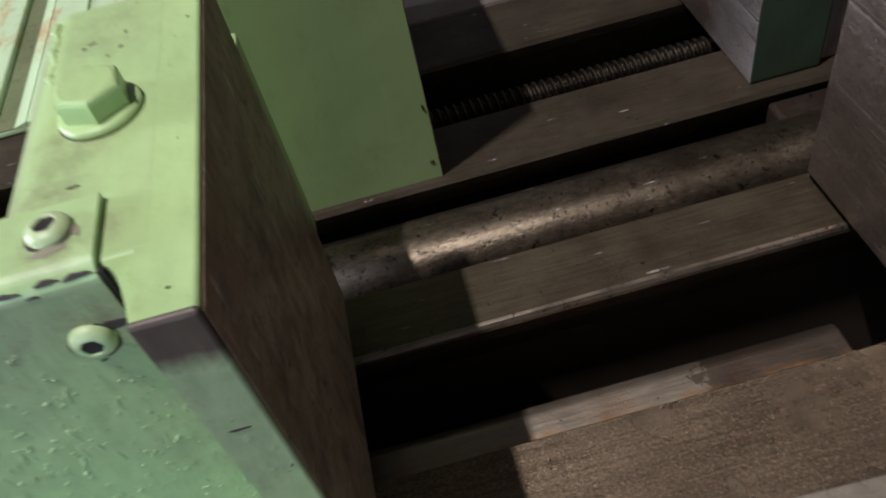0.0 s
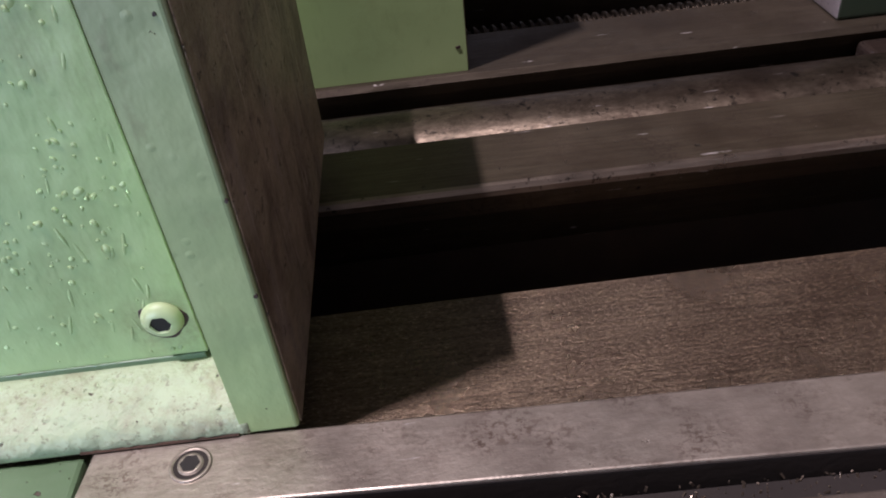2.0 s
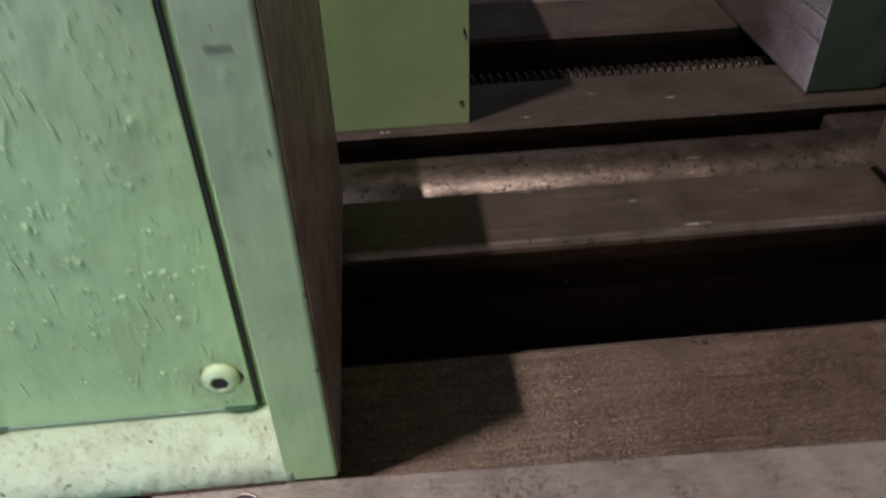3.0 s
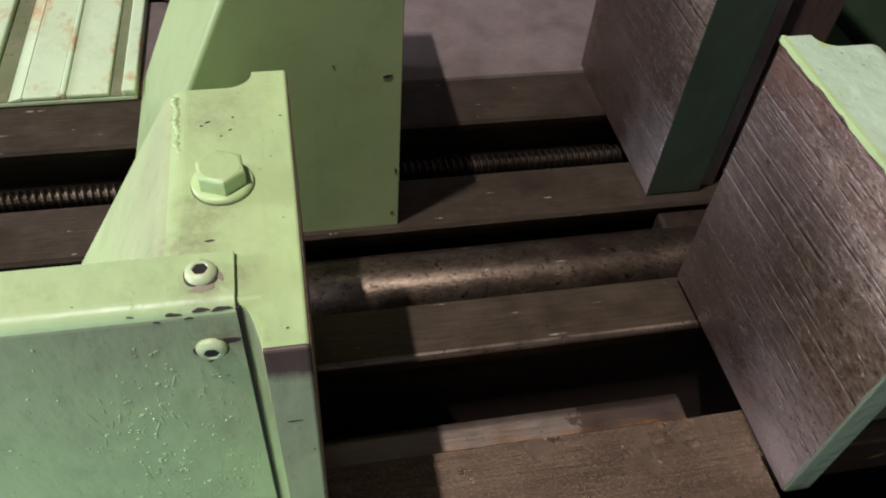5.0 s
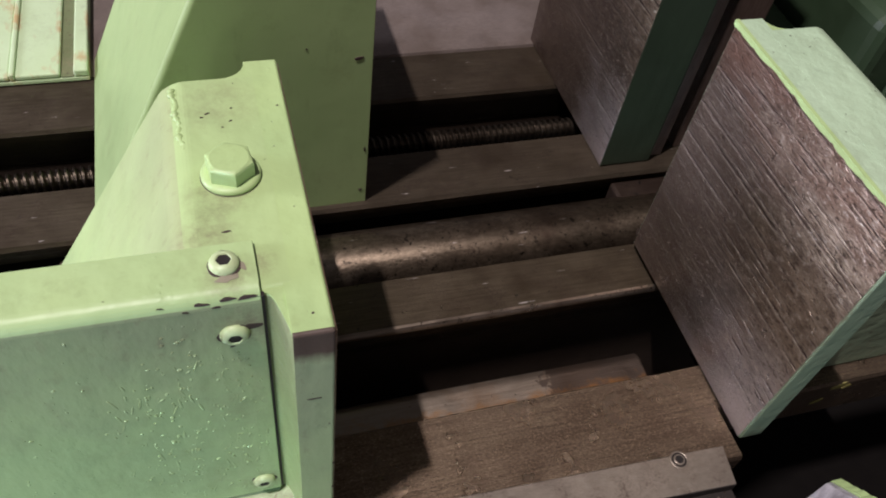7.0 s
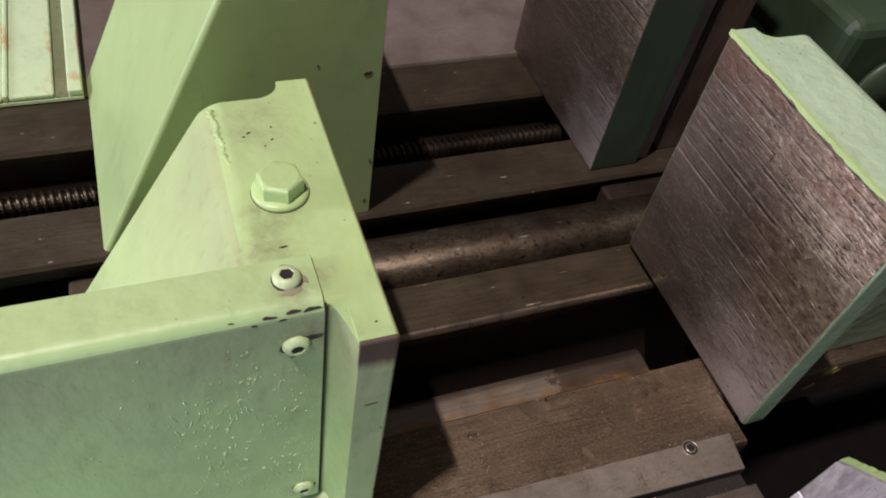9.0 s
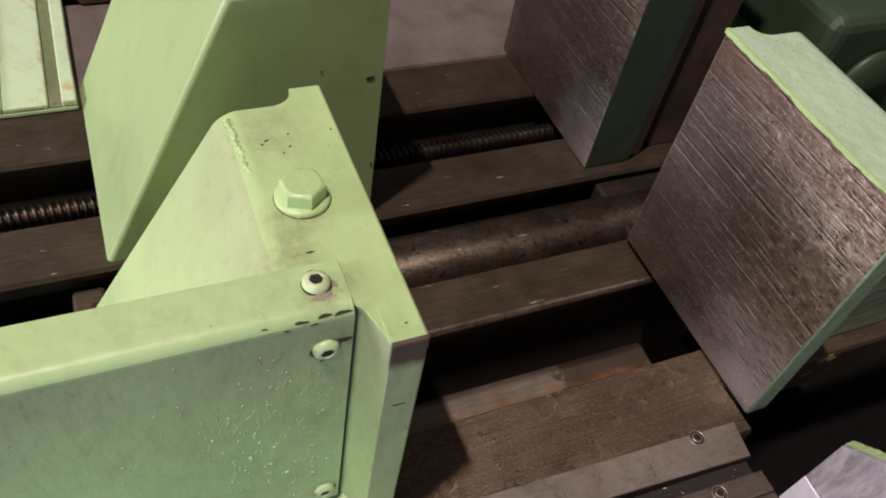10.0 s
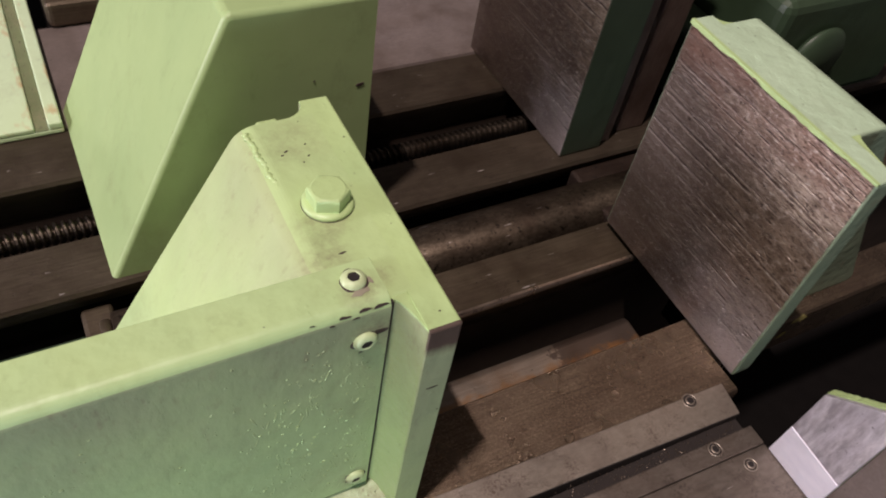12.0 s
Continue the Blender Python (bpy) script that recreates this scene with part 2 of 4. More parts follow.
def planed(name, grooved, scratched):
    """Planed cast iron: uneven long tool marks, brown oil, the left jaw's shadow in the colour, a scraped grey lower
    end with its sheen, pits.
    """
    m, t, b = material(name)
    x, y, z = coords(t)
    y = maths(t, "MODULO", y, 0.3)
    wob = maths(t, "MULTIPLY", maths(t, "SUBTRACT", noise_node(t, 26.0, 5.0, 0.65, (1, 0.45, 1)), 0.5), 0.16)
    col = mixed(t, ramp(t, noise_node(t, 75.0, 6.0, 0.8, (1, 0.6, 1)), 0.38, 0.62), (0.25, 0.190, 0.138) if grooved else (0.25, 0.205, 0.125), (0.56, 0.450, 0.350) if grooved else (0.42, 0.345, 0.232))
    col = mixed(t, ramp(t, noise_node(t, 20.0, 6.0, 0.8, (1, 0.5, 1)), 0.52, 0.66), col, (0.145, 0.105, 0.085))
    if grooved:
        # Lower rear part darkened in the colour: the left jaw's shadow on the face.
        oil = ramp(t, maths(t, "SUBTRACT", maths(t, "ADD", y, maths(t, "MULTIPLY", wob, 1.2)), maths(t, "MULTIPLY", z, 0.65)), -0.10, 0.03)
        col = mixed(t, maths(t, "MULTIPLY", oil, 0.85), col, (0.095, 0.066, 0.052))
    high = ramp(t, maths(t, "ADD", z, wob), 0.190, 0.250)
    col = mixed(t, maths(t, "MULTIPLY", high, 0.72), col, (0.235, 0.122, 0.085))
    # Pale lower front end: scraped metal, with its lilac sheen in the colour.
    low = ramp(t, maths(t, "ADD", maths(t, "ADD", z, maths(t, "MULTIPLY", y, 0.06)), maths(t, "MULTIPLY", wob, 0.5)), 0.105, 0.025)
    if grooved:
        col = mixed(t, maths(t, "MULTIPLY", low, ramp(t, maths(t, "ADD", y, wob), 0.13, 0.0)), col, (0.74, 0.685, 0.71))
    fine = noise_node(t, 520.0, 4.0, 0.75, (1, 0.4, 1))
    col = mixed(t, maths(t, "MULTIPLY", ramp(t, fine, 0.56, 0.72), 0.35), col, (0.62, 0.55, 0.50))
    col = mixed(t, maths(t, "MULTIPLY", ramp(t, fine, 0.44, 0.30), 0.55), col, (0.09, 0.062, 0.05))
    heights = [(fine, 0.3)]
    if grooved:
        smooth = ramp(t, maths(t, "ADD", maths(t, "MAXIMUM", maths(t, "SUBTRACT", z, 0.235), maths(t, "SUBTRACT", 0.035, z)), wob), 0.05, -0.01)
        for scale, breaks, width, k in ((62.0, 30.0, 0.115, 1.0), (130.0, 46.0, 0.135, 0.8), (330.0, 70.0, 0.15, 0.35)):
            lines = t.nodes.new("ShaderNodeTexVoronoi")
            lines.voronoi_dimensions, lines.feature = "1D", "DISTANCE_TO_EDGE"
            lines.inputs["Scale"].default_value = scale
            bend = maths(t, "MULTIPLY", maths(t, "SUBTRACT", noise_node(t, 18.0, 2.0, 0.5, (1, 0.5, 1)), 0.5), 0.004)
            link(t, maths(t, "ADD", z, bend), lines.inputs["W"])
            keep = maths(t, "MULTIPLY", ramp(t, noise_node(t, breaks, 5.0, 0.75, (1, 0.30, 1)), 0.45 if scale < 100 else 0.50, 0.60), maths(t, "MULTIPLY", smooth, ramp(t, maths(t, "SUBTRACT", maths(t, "ADD", y, wob), maths(t, "MULTIPLY", z, 0.5)), 0.22, 0.02)))
            rag = maths(t, "MULTIPLY", maths(t, "SUBTRACT", noise_node(t, 380.0, 3.0, 0.7, (1, 0.35, 1)), 0.5), width * 1.7)
            dist = maths(t, "ADD", lines.outputs["Distance"], rag)
            dark = maths(t, "MULTIPLY", ramp(t, dist, width, width * 0.3), keep)
            light = maths(t, "MULTIPLY", maths(t, "MULTIPLY", ramp(t, dist, width * 2.2, width * 1.2), maths(t, "SUBTRACT", 1.0, dark)), keep)
            col = mixed(t, maths(t, "MULTIPLY", light, 0.26 * k), col, (0.80, 0.71, 0.63))
            col = mixed(t, maths(t, "MULTIPLY", dark, min(1.0, 1.05 * k)), col, (0.05, 0.031, 0.024))
            heights.append((dark, -1.1 * k))
    if scratched:
        blot = maths(t, "MULTIPLY", ramp(t, noise_node(t, 48.0, 3.0, 0.6, (1, 1, 0.45)), 0.50, 0.62), 0.6)
        col = mixed(t, blot, col, (0.105, 0.070, 0.045))
        col = mixed(t, maths(t, "MULTIPLY", ramp(t, noise_node(t, 33.0, 4.0, 0.7, (1, 1, 0.5)), 0.55, 0.66), 0.5), col, (0.36, 0.31, 0.275))
        for turn, scale in ((0.35, 260.0), (0.15, 420.0)):
            c = t.nodes.new("ShaderNodeTexCoord")
            mp = t.nodes.new("ShaderNodeMapping")
            mp.inputs["Rotation"].default_value = (turn, 0, 0)
            mp.inputs["Scale"].default_value = (1, 1, 0.03)
            n = t.nodes.new("ShaderNodeTexNoise")
            n.inputs["Scale"].default_value, n.inputs["Detail"].default_value = scale, 2.0
            link(t, c.outputs["Object"], mp.inputs["Vector"])
            link(t, mp.outputs["Vector"], n.inputs["Vector"])
            s = maths(t, "MULTIPLY", ramp(t, n.outputs["Fac"], 0.64, 0.72), ramp(t, noise_node(t, 60.0, 3.0), 0.46, 0.56))
            col = mixed(t, maths(t, "MULTIPLY", s, 0.85), col, (0.66, 0.57, 0.48))
    if grooved:
        grit = noise_node(t, 230.0, 5.0, 0.8, (1, 0.45, 1))
        upper = ramp(t, maths(t, "SUBTRACT", maths(t, "ADD", z, wob), maths(t, "MULTIPLY", y, 0.35)), -0.02, 0.08)
        upper = maths(t, "MULTIPLY", upper, ramp(t, maths(t, "ADD", y, wob), 0.22, 0.04))
        col = mixed(t, maths(t, "MULTIPLY", ramp(t, grit, 0.47, 0.38), maths(t, "MULTIPLY", upper, 0.85)), col, (0.075, 0.05, 0.04))
        col = mixed(t, maths(t, "MULTIPLY", ramp(t, grit, 0.55, 0.66), maths(t, "MULTIPLY", upper, 0.75)), col, (0.72, 0.64, 0.56))
        heights.append((grit, 0.7))
    pit = ramp(t, noise_node(t, 190.0, 4.0, 0.72, (1, 0.6, 1)), 0.60, 0.67)
    col = mixed(t, maths(t, "MULTIPLY", pit, 0.85), col, (0.05, 0.034, 0.027))
    heights.append((pit, -0.8))
    link(t, col, b.inputs["Base Color"])
    b.inputs["Metallic"].default_value = 0.7 if grooved else 0.3
    link(t, maths(t, "ADD", maths(t, "MULTIPLY", ramp(t, noise_node(t, 25.0, 4.0), 0.3, 0.7), 0.18), 0.32), b.inputs["Roughness"])
    bumped(t, b, heights + [(noise_node(t, 420.0, 3.0), 0.5)], 0.0010)
    return m


M_STRIP_DARK = iron("oiled_strip_steel", (0.160, 0.133, 0.109), (0.215, 0.180, 0.150), (0.118, 0.089, 0.068), rough=0.48, metal=0.7, depth=0.35, pits=0.68, stretch=(0.4, 1, 1), grain=260.0, blot=(0.05, 0.034, 0.026))
M_FACE = planed("planed_iron", True, False)
M_FACE_WORN = planed("oiled_jaw_iron", False, True)
M_BRIGHT = iron("bright_steel", (0.33, 0.31, 0.335), (0.66, 0.64, 0.69), (0.46, 0.44, 0.47), rough=0.40, metal=0.4, stretch=(1, 0.5, 0.10), depth=2.2, pits=0.66, grain=330.0, streak=(0.78, 0.75, 0.78))
M_BAND = iron("rubbed_steel", (0.80, 0.79, 0.88), (0.88, 0.86, 0.94), (0.74, 0.73, 0.80), rough=0.45, metal=0.2, depth=0.3, pits=0.72, stretch=(1, 0.2, 0.5), grain=200.0)
M_TABLE = iron("dry_grey_iron", (0.215, 0.176, 0.158), (0.26, 0.215, 0.193), (0.17, 0.132, 0.11), rough=0.55, metal=0.5, depth=0.3, stretch=(0.4, 1, 1))
M_ROUND = iron("pitted_round_steel", (0.100, 0.077, 0.054), (0.170, 0.134, 0.096), (0.045, 0.030, 0.020), rough=0.41, metal=0.85, depth=0.45, pits=0.58, sunk=0.15, blot=(0.035, 0.022, 0.015), stretch=(0.5, 1, 1), grain=260.0)


def turned(m, amount):
    """Turning marks round the axis draw the gloss out along the bar."""
    t = m.node_tree
    b = t.nodes["Principled BSDF"]
    tan = t.nodes.new("ShaderNodeTangent")
    tan.direction_type, tan.axis = "RADIAL", "X"
    link(t, tan.outputs[0], b.inputs["Tangent"])
    b.inputs["Anisotropic"].default_value = amount
    b.inputs["Anisotropic Rotation"].default_value = 0.25


turned(M_ROUND, 0.66)
M_WORN = iron("worn_edge_steel", (0.27, 0.215, 0.165), (0.38, 0.31, 0.24), (0.14, 0.10, 0.072), rough=0.36, metal=0.9, depth=0.3, pits=0.6, sunk=0.1)
M_LEDGE = iron("worn_steel", (0.32, 0.262, 0.205), (0.40, 0.335, 0.265), (0.27, 0.155, 0.075), rough=0.40, metal=0.85, depth=0.4)


def stained_ledge(m):
    """A dark spill over one end and rust along the front edge."""
    t = m.node_tree
    b = t.nodes["Principled BSDF"]
    col = b.inputs["Base Color"].links[0].from_socket
    c = t.nodes.new("ShaderNodeTexCoord")
    sep = t.nodes.new("ShaderNodeSeparateXYZ")
    link(t, c.outputs["Object"], sep.inputs[0])
    wob = maths(t, "MULTIPLY", maths(t, "SUBTRACT", noise_node(t, 90.0, 5.0, 0.7), 0.5), 0.09)
    spill = ramp(t, maths(t, "ADD", sep.outputs[0], wob), -0.112, -0.106)
    col = mixed(t, maths(t, "MULTIPLY", spill, 0.85), col, (0.11, 0.082, 0.066))
    edge = ramp(t, maths(t, "ADD", sep.outputs[1], maths(t, "MULTIPLY", wob, 0.55)), 0.098, 0.086)
    col = mixed(t, maths(t, "MULTIPLY", edge, 0.7), col, (0.40, 0.19, 0.055))
    link(t, col, b.inputs["Base Color"])


stained_ledge(M_LEDGE)
M_SCREW = iron("thread_steel", (0.058, 0.048, 0.037), (0.115, 0.096, 0.074), (0.05, 0.037, 0.027), rough=0.36, metal=0.95, depth=0.2)
# Near-black and matt: the slots' darkness is put into the colour.
M_BLACK = plain("recess_black_iron", (0.006, 0.005, 0.0045), 0.85)
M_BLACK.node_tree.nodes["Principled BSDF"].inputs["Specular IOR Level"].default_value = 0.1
M_BODY = plain("oily_brown_casting", (0.060, 0.042, 0.030), 0.55)
# Rusty iron with the right jaw's shade taken into its base colour.
M_RUSTY = iron("rusty_iron_dimmed", (0.034, 0.022, 0.016), (0.055, 0.037, 0.027), (0.028, 0.016, 0.011), rough=0.55, metal=0.6, depth=0.6, pits=0.6)
M_STAND = iron("brown_upright_steel", (0.13, 0.088, 0.07), (0.20, 0.14, 0.115), (0.10, 0.06, 0.045), rough=0.5, metal=0.5, depth=0.5, stretch=(1, 1, 0.1))
M_SWARF_SHADE = plain("swarf_and_shade", (0.020, 0.014, 0.011), 0.8)
M_WALL = plain("grey_wall_paint", (0.15, 0.15, 0.15), 0.85)
M_FLOOR = plain("concrete", (0.10, 0.097, 0.093), 0.85)
M_SOCKET = plain("socket_dirt", (0.05, 0.03, 0.024), 0.6)
M_RUST = plain("dark_rust", (0.085, 0.042, 0.022), 0.8, 0.0, 0.7)
M_SOCKET_SHADE = plain("socket_shade", (0.012, 0.008, 0.007), 0.7)


# ---------------------------------------------------------------- mesh helpers
def thing(name, place, label, category, group="", kind=""):
    ob = new(name)
    ob.location = place
    ob.empty_display_size = 0.02
    return tagged(ob, label, category, group, kind)


def part(name, bm, mat, parent=None, label="", smooth=False):
    bmesh.ops.recalc_face_normals(bm, faces=bm.faces)
    me = bpy.data.meshes.new(name)
    bm.to_mesh(me)
    bm.free()
    me.materials.append(mat)
    if smooth:
        for p in me.polygons:
            p.use_smooth = True
    ob = new(name, me)
    if parent is not None:
        ob.parent = parent
        if parent.data is None:
            ob.matrix_parent_inverse = Matrix.Translation(-Vector(parent.location))
    if label:
        ob["label"] = label
    return ob


def bevel(bm, width, segments=2, pick=None):
    edges = [e for e in bm.edges if pick is None or pick(e)]
    if width > 0 and edges:
        bmesh.ops.bevel(bm, geom=edges, offset=width, segments=segments, profile=0.5, affect="EDGES")
    return bm


def prism(points, axis, lo, hi, width=0.0, segments=2):
    """A polygon pushed along an axis. The points are the two other coordinates, in x, y, z order."""
    bm = bmesh.new()

    def at(p, h):
        q = list(p)
        q.insert("xyz".index(axis), h)
        return bm.verts.new(q)
    a, b = [at(p, lo) for p in points], [at(p, hi) for p in points]
    bm.faces.new(a)
    bm.faces.new(b[::-1])
    n = len(points)
    for i in range(n):
        bm.faces.new((a[i], b[i], b[(i + 1) % n], a[(i + 1) % n]))
    return bevel(bm, width, segments)


def box(x0, x1, y0, y1, z0, z1, width=0.001, segments=2):
    return prism([(x0, y0), (x1, y0), (x1, y1), (x0, y1)], "z", z0, z1, width, segments)


def lathe(rings, m, segments=28):
    """Rings of (radius, height, corners): corners 0 is round, 6 a hexagon by its flats' half width."""
    bm = bmesh.new()
    loops = []
    for r, h, k in rings:
        loop = []
        for i in range(segments):
            a = 2 * math.pi * i / segments
            rr = r
            if k:
                w = 2 * math.pi / k
                rr = r / math.cos((a % w) - w / 2)
            loop.append(bm.verts.new(m @ Vector((rr * math.cos(a), rr * math.sin(a), h))))
        loops.append(loop)
    for a, b in zip(loops, loops[1:]):
        for i in range(segments):
            j = (i + 1) % segments
            bm.faces.new((a[i], a[j], b[j], b[i]))
    bm.faces.new(loops[0])
    bm.faces.new(loops[-1])
    return bm


def rod(a, b, r, segments=48, soft=0.002):
    a, b = Vector(a), Vector(b)
    m = Matrix.Translation(a) @ (b - a).to_track_quat("Z", "Y").to_matrix().to_4x4()
    n = (b - a).length
    return lathe([(r - soft, 0, 0), (r, soft, 0), (r, n - soft, 0), (r - soft, n, 0)], m, segments)


UP = Matrix.Identity(4)
FRONT = Matrix.Rotation(radians(90), 4, "X")


def button_screw(place, turn, parent, r=0.0076):
    m = Matrix.Translation(place) @ turn
    head = part("screw", lathe([(r, -0.001, 0), (r, 0.0008, 0), (r * 0.93, 0.0022, 0), (r * 0.75, 0.0034, 0), (r * 0.52, 0.0040, 0),
                                (r * 0.46, 0.0040, 6), (r * 0.44, 0.0010, 6)], m), M_HEAD, parent, "pale painted button-head screw", True)
    # Near-black plug fills the socket; the hole's shade is its colour.
    part("hex_socket", lathe([(r * 0.45, 0.0010, 6), (r * 0.45, 0.0032, 6)], m, 24), M_SOCKET_SHADE, head, "hexagon socket filled near-black for its shade")
    rr = random.Random(int(place[0] * 1e4) + int(place[2] * 1e4))
    ring = lathe([(r * 1.16, -0.0004, 0), (r * 1.10, 0.0003, 0), (r * 0.9, 0.0004, 0)], m)
    ring.verts.ensure_lookup_table()
    ph = rr.uniform(0, 6)
    for k in range(28):
        q = 0.97 + 0.07 * math.sin(k * 0.673 + ph) + 0.05 * math.sin(k * 1.122 + 2 * ph) + rr.uniform(-0.02, 0.02)
        for v in (ring.verts[k], ring.verts[k + 28]):
            v.co = Vector(place) + (v.co - Vector(place)) * q + Vector((0, 0, -0.0012 if turn is FRONT else 0))
    part("dirt_ring", ring, M_SOCKET, head, "brown dirt round the head")
    return head


def sunk_screw(place, parent, r=0.0075):
    m = Matrix.Translation(place)
    head = part("screw", lathe([(r, -0.002, 0), (r, 0.0006, 0), (r * 0.86, 0.0008, 0), (r * 0.82, 0.0001, 0), (r * 0.62, 0.0001, 0), (r * 0.58, 0.0012, 0),
                                (r * 0.42, 0.0012, 0), (r * 0.32, 0.0004, 6), (r * 0.3, -0.0015, 6)], m), M_STRIP, parent, "countersunk steel socket screw", True)
    # Near-black plug here too, in place of a shaded hole.
    part("hex_socket", lathe([(r * 0.42, -0.0012, 6), (r * 0.42, 0.00135, 6)], m, 24), M_SOCKET_SHADE, head)
    part("dirt_ring", lathe([(r * 0.83, -0.0004, 0), (r * 0.83, 0.0003, 0), (r * 0.61, 0.0003, 0)], m), M_SWARF_SHADE, head, "dark ring in the countersink")
    return head


# ---------------------------------------------------------------- hall round the machine
def wall(name, bm, mat):
    return tagged(part(name, bm, mat), "plain grey painted workshop wall" if "wall" in name else "", "", "", "structure")


X0, X1, Y0, Y1, ZF, ZC = -4.2, 3.2, -3.2, 3.6, -0.95, 4.95
tagged(part("floor", box(X0, X1, Y0, Y1, ZF - 0.1, ZF, 0), M_FLOOR), "grey concrete workshop floor", "floor", "", "structure")
tagged(part("ceiling", box(X0, X1, Y0, Y1, ZC, ZC + 0.1, 0), M_WALL), "plain grey workshop ceiling", "ceiling", "", "structure")
WY0, WY1, VZ0, VZ1 = 0.05, 1.45, 0.55, 1.35
wall("wall_west_south", box(X0 - 0.15, X0, Y0, WY0, ZF, ZC, 0), M_WALL)
wall("wall_west_north", box(X0 - 0.15, X0, WY1, Y1, ZF, ZC, 0), M_WALL)
wall("wall_west_below", box(X0 - 0.15, X0, WY0, WY1, ZF, VZ0, 0), M_WALL)
wall("wall_west_above", box(X0 - 0.15, X0, WY0, WY1, VZ1, ZC, 0), M_WALL)
wall("wall_east", box(X1, X1 + 0.15, Y0, Y1, ZF, ZC, 0), M_WALL)
wall("wall_north", box(X0, X1, Y1, Y1 + 0.15, ZF, ZC, 0), M_WALL)
WX0, WX1, WZ0, WZ1 = -3.7, -2.3, -0.3, 0.6
wall("wall_south_west", box(X0, WX0, Y0 - 0.15, Y0, ZF, ZC, 0), M_WALL)
wall("wall_south_east", box(WX1, X1, Y0 - 0.15, Y0, ZF, ZC, 0), M_WALL)
wall("wall_south_below", box(WX0, WX1, Y0 - 0.15, Y0, ZF, WZ0, 0), M_WALL)
wall("wall_south_above", box(WX0, WX1, Y0 - 0.15, Y0, WZ1, ZC, 0), M_WALL)

lamp = thing("tube_lamp", (LAMP.x, LAMP.y, ZC), "long white workshop tube lamp under the ceiling", "lamp")
part("housing", prism([(LAMP.x - 0.07, LAMP.z + 0.03), (LAMP.x + 0.05, LAMP.z + 0.012), (LAMP.x + 0.06, LAMP.z + 0.05), (LAMP.x, ZC - 0.03), (LAMP.x - 0.05, ZC - 0.03)], "y", LAMP.y - 0.42, LAMP.y + 0.42, 0.004), M_WALL, lamp)
for y in (-0.3, 0.3):
    part("bracket", box(LAMP.x - 0.03, LAMP.x - 0.01, LAMP.y + y - 0.02, LAMP.y + y + 0.02, ZC - 0.031, ZC, 0.001), M_WALL, lamp)

# ---------------------------------------------------------------- machine bed
XL, XR = -1.30, 1.00
bed = thing("machine_bed", (-0.15, 0.3, ZF), "heavy brown oil-filmed cast-iron machine bed with long ways", "machine bed")
part("bed_base", box(XL, XR, -0.30, 1.15, ZF, -0.32, 0.005), M_BLACK, bed, "near-black bed casting")
Z1, Z2 = -0.0160, -0.0285    # tops of the front rail and of the rear rails
part("way", prism([(-0.020, -0.012), (-0.018, -0.0082), (0.0675, -0.0082), (0.0695, -0.0115), (0.0695, -0.06), (-0.020, -0.06)], "x", XL, 0.010), M_WAY, bed, "brown planed flat way")
part("way_body", box(XL, 0.010, -0.019, 0.0675, -0.32, -0.0605, 0), M_BLACK, bed, "casting under the way, slot shade in its black")
part("way", prism([(0.026, -0.014), (0.028, -0.011), (0.0695, -0.011), (0.0695, -0.08), (0.032, -0.08), (0.032, -0.07), (0.026, -0.065)], "x", 0.0105, XR), M_WAY, bed, "brown planed flat way")
ledge = part("ledge", prism([(0.065, -0.0595), (0.112, -0.0575), (0.119, -0.0605), (0.123, -0.069), (0.123, -0.11), (0.065, -0.11)], "x", XL, -0.008, 0.002), M_LEDGE, bed, "worn bright ledge with a rusty edge")
part("rail", prism([(0.1615, Z1 - 0.003), (0.1635, Z1), (0.2165, Z1), (0.2185, Z1 - 0.003), (0.2185, Z1 - 0.05), (0.175, Z1 - 0.05), (0.169, Z1 - 0.030), (0.163, Z1 - 0.018)], "x", XL, XR), M_BAR, bed, "smooth brown flat rail")
part("rail_body", box(XL, XR, 0.177, 0.217, -0.32, Z1 - 0.0505, 0), M_BODY, bed, "dark oily casting under the rail")
part("rail", prism([(0.3225, Z2 - 0.004), (0.3255, Z2), (0.3915, Z2), (0.3935, Z2 - 0.004), (0.3935, Z2 - 0.03), (0.332, Z2 - 0.03), (0.324, Z2 - 0.012)], "x", XL, XR), M_REAR_BAR, bed, "smooth brown flat rail")
part("rail_body", box(XL, XR, 0.334, 0.392, -0.32, Z2 - 0.0305, 0), M_BLACK, bed, "casting under the rail, slot shade in its black")
part("rail", prism([(0.4795, Z2 - 0.004), (0.482, Z2), (0.5585, Z2), (0.560, Z2 - 0.003), (0.560, Z2 - 0.05), (0.488, Z2 - 0.05), (0.481, Z2 - 0.014)], "x", XL, XR), M_REAR_BAR, bed, "smooth brown flat rail")
part("rail_body", box(XL, XR, 0.490, 0.559, -0.32, Z2 - 0.0505, 0), M_BODY, bed, "dark oily casting under the rail")
part("table", prism([(0.5615, Z2 - 0.003), (0.563, Z2 + 0.001), (0.760, Z2 + 0.001), (0.764, Z2 - 0.003), (0.764, -0.32), (0.5615, -0.32)], "x", XL, XR), M_TABLE, bed, "grey-brown flat table")
part("rear_body", box(XL, XR, 0.765, 1.15, -0.32, -0.075, 0.006), M_BLACK, bed, "dark rear casting")
part("front_green_panel", box(XL, -0.515, 0.305, 0.3215, -0.16, Z2 - 0.064, 0.0008), M_DARK_GREEN, bed, "dark green painted side")

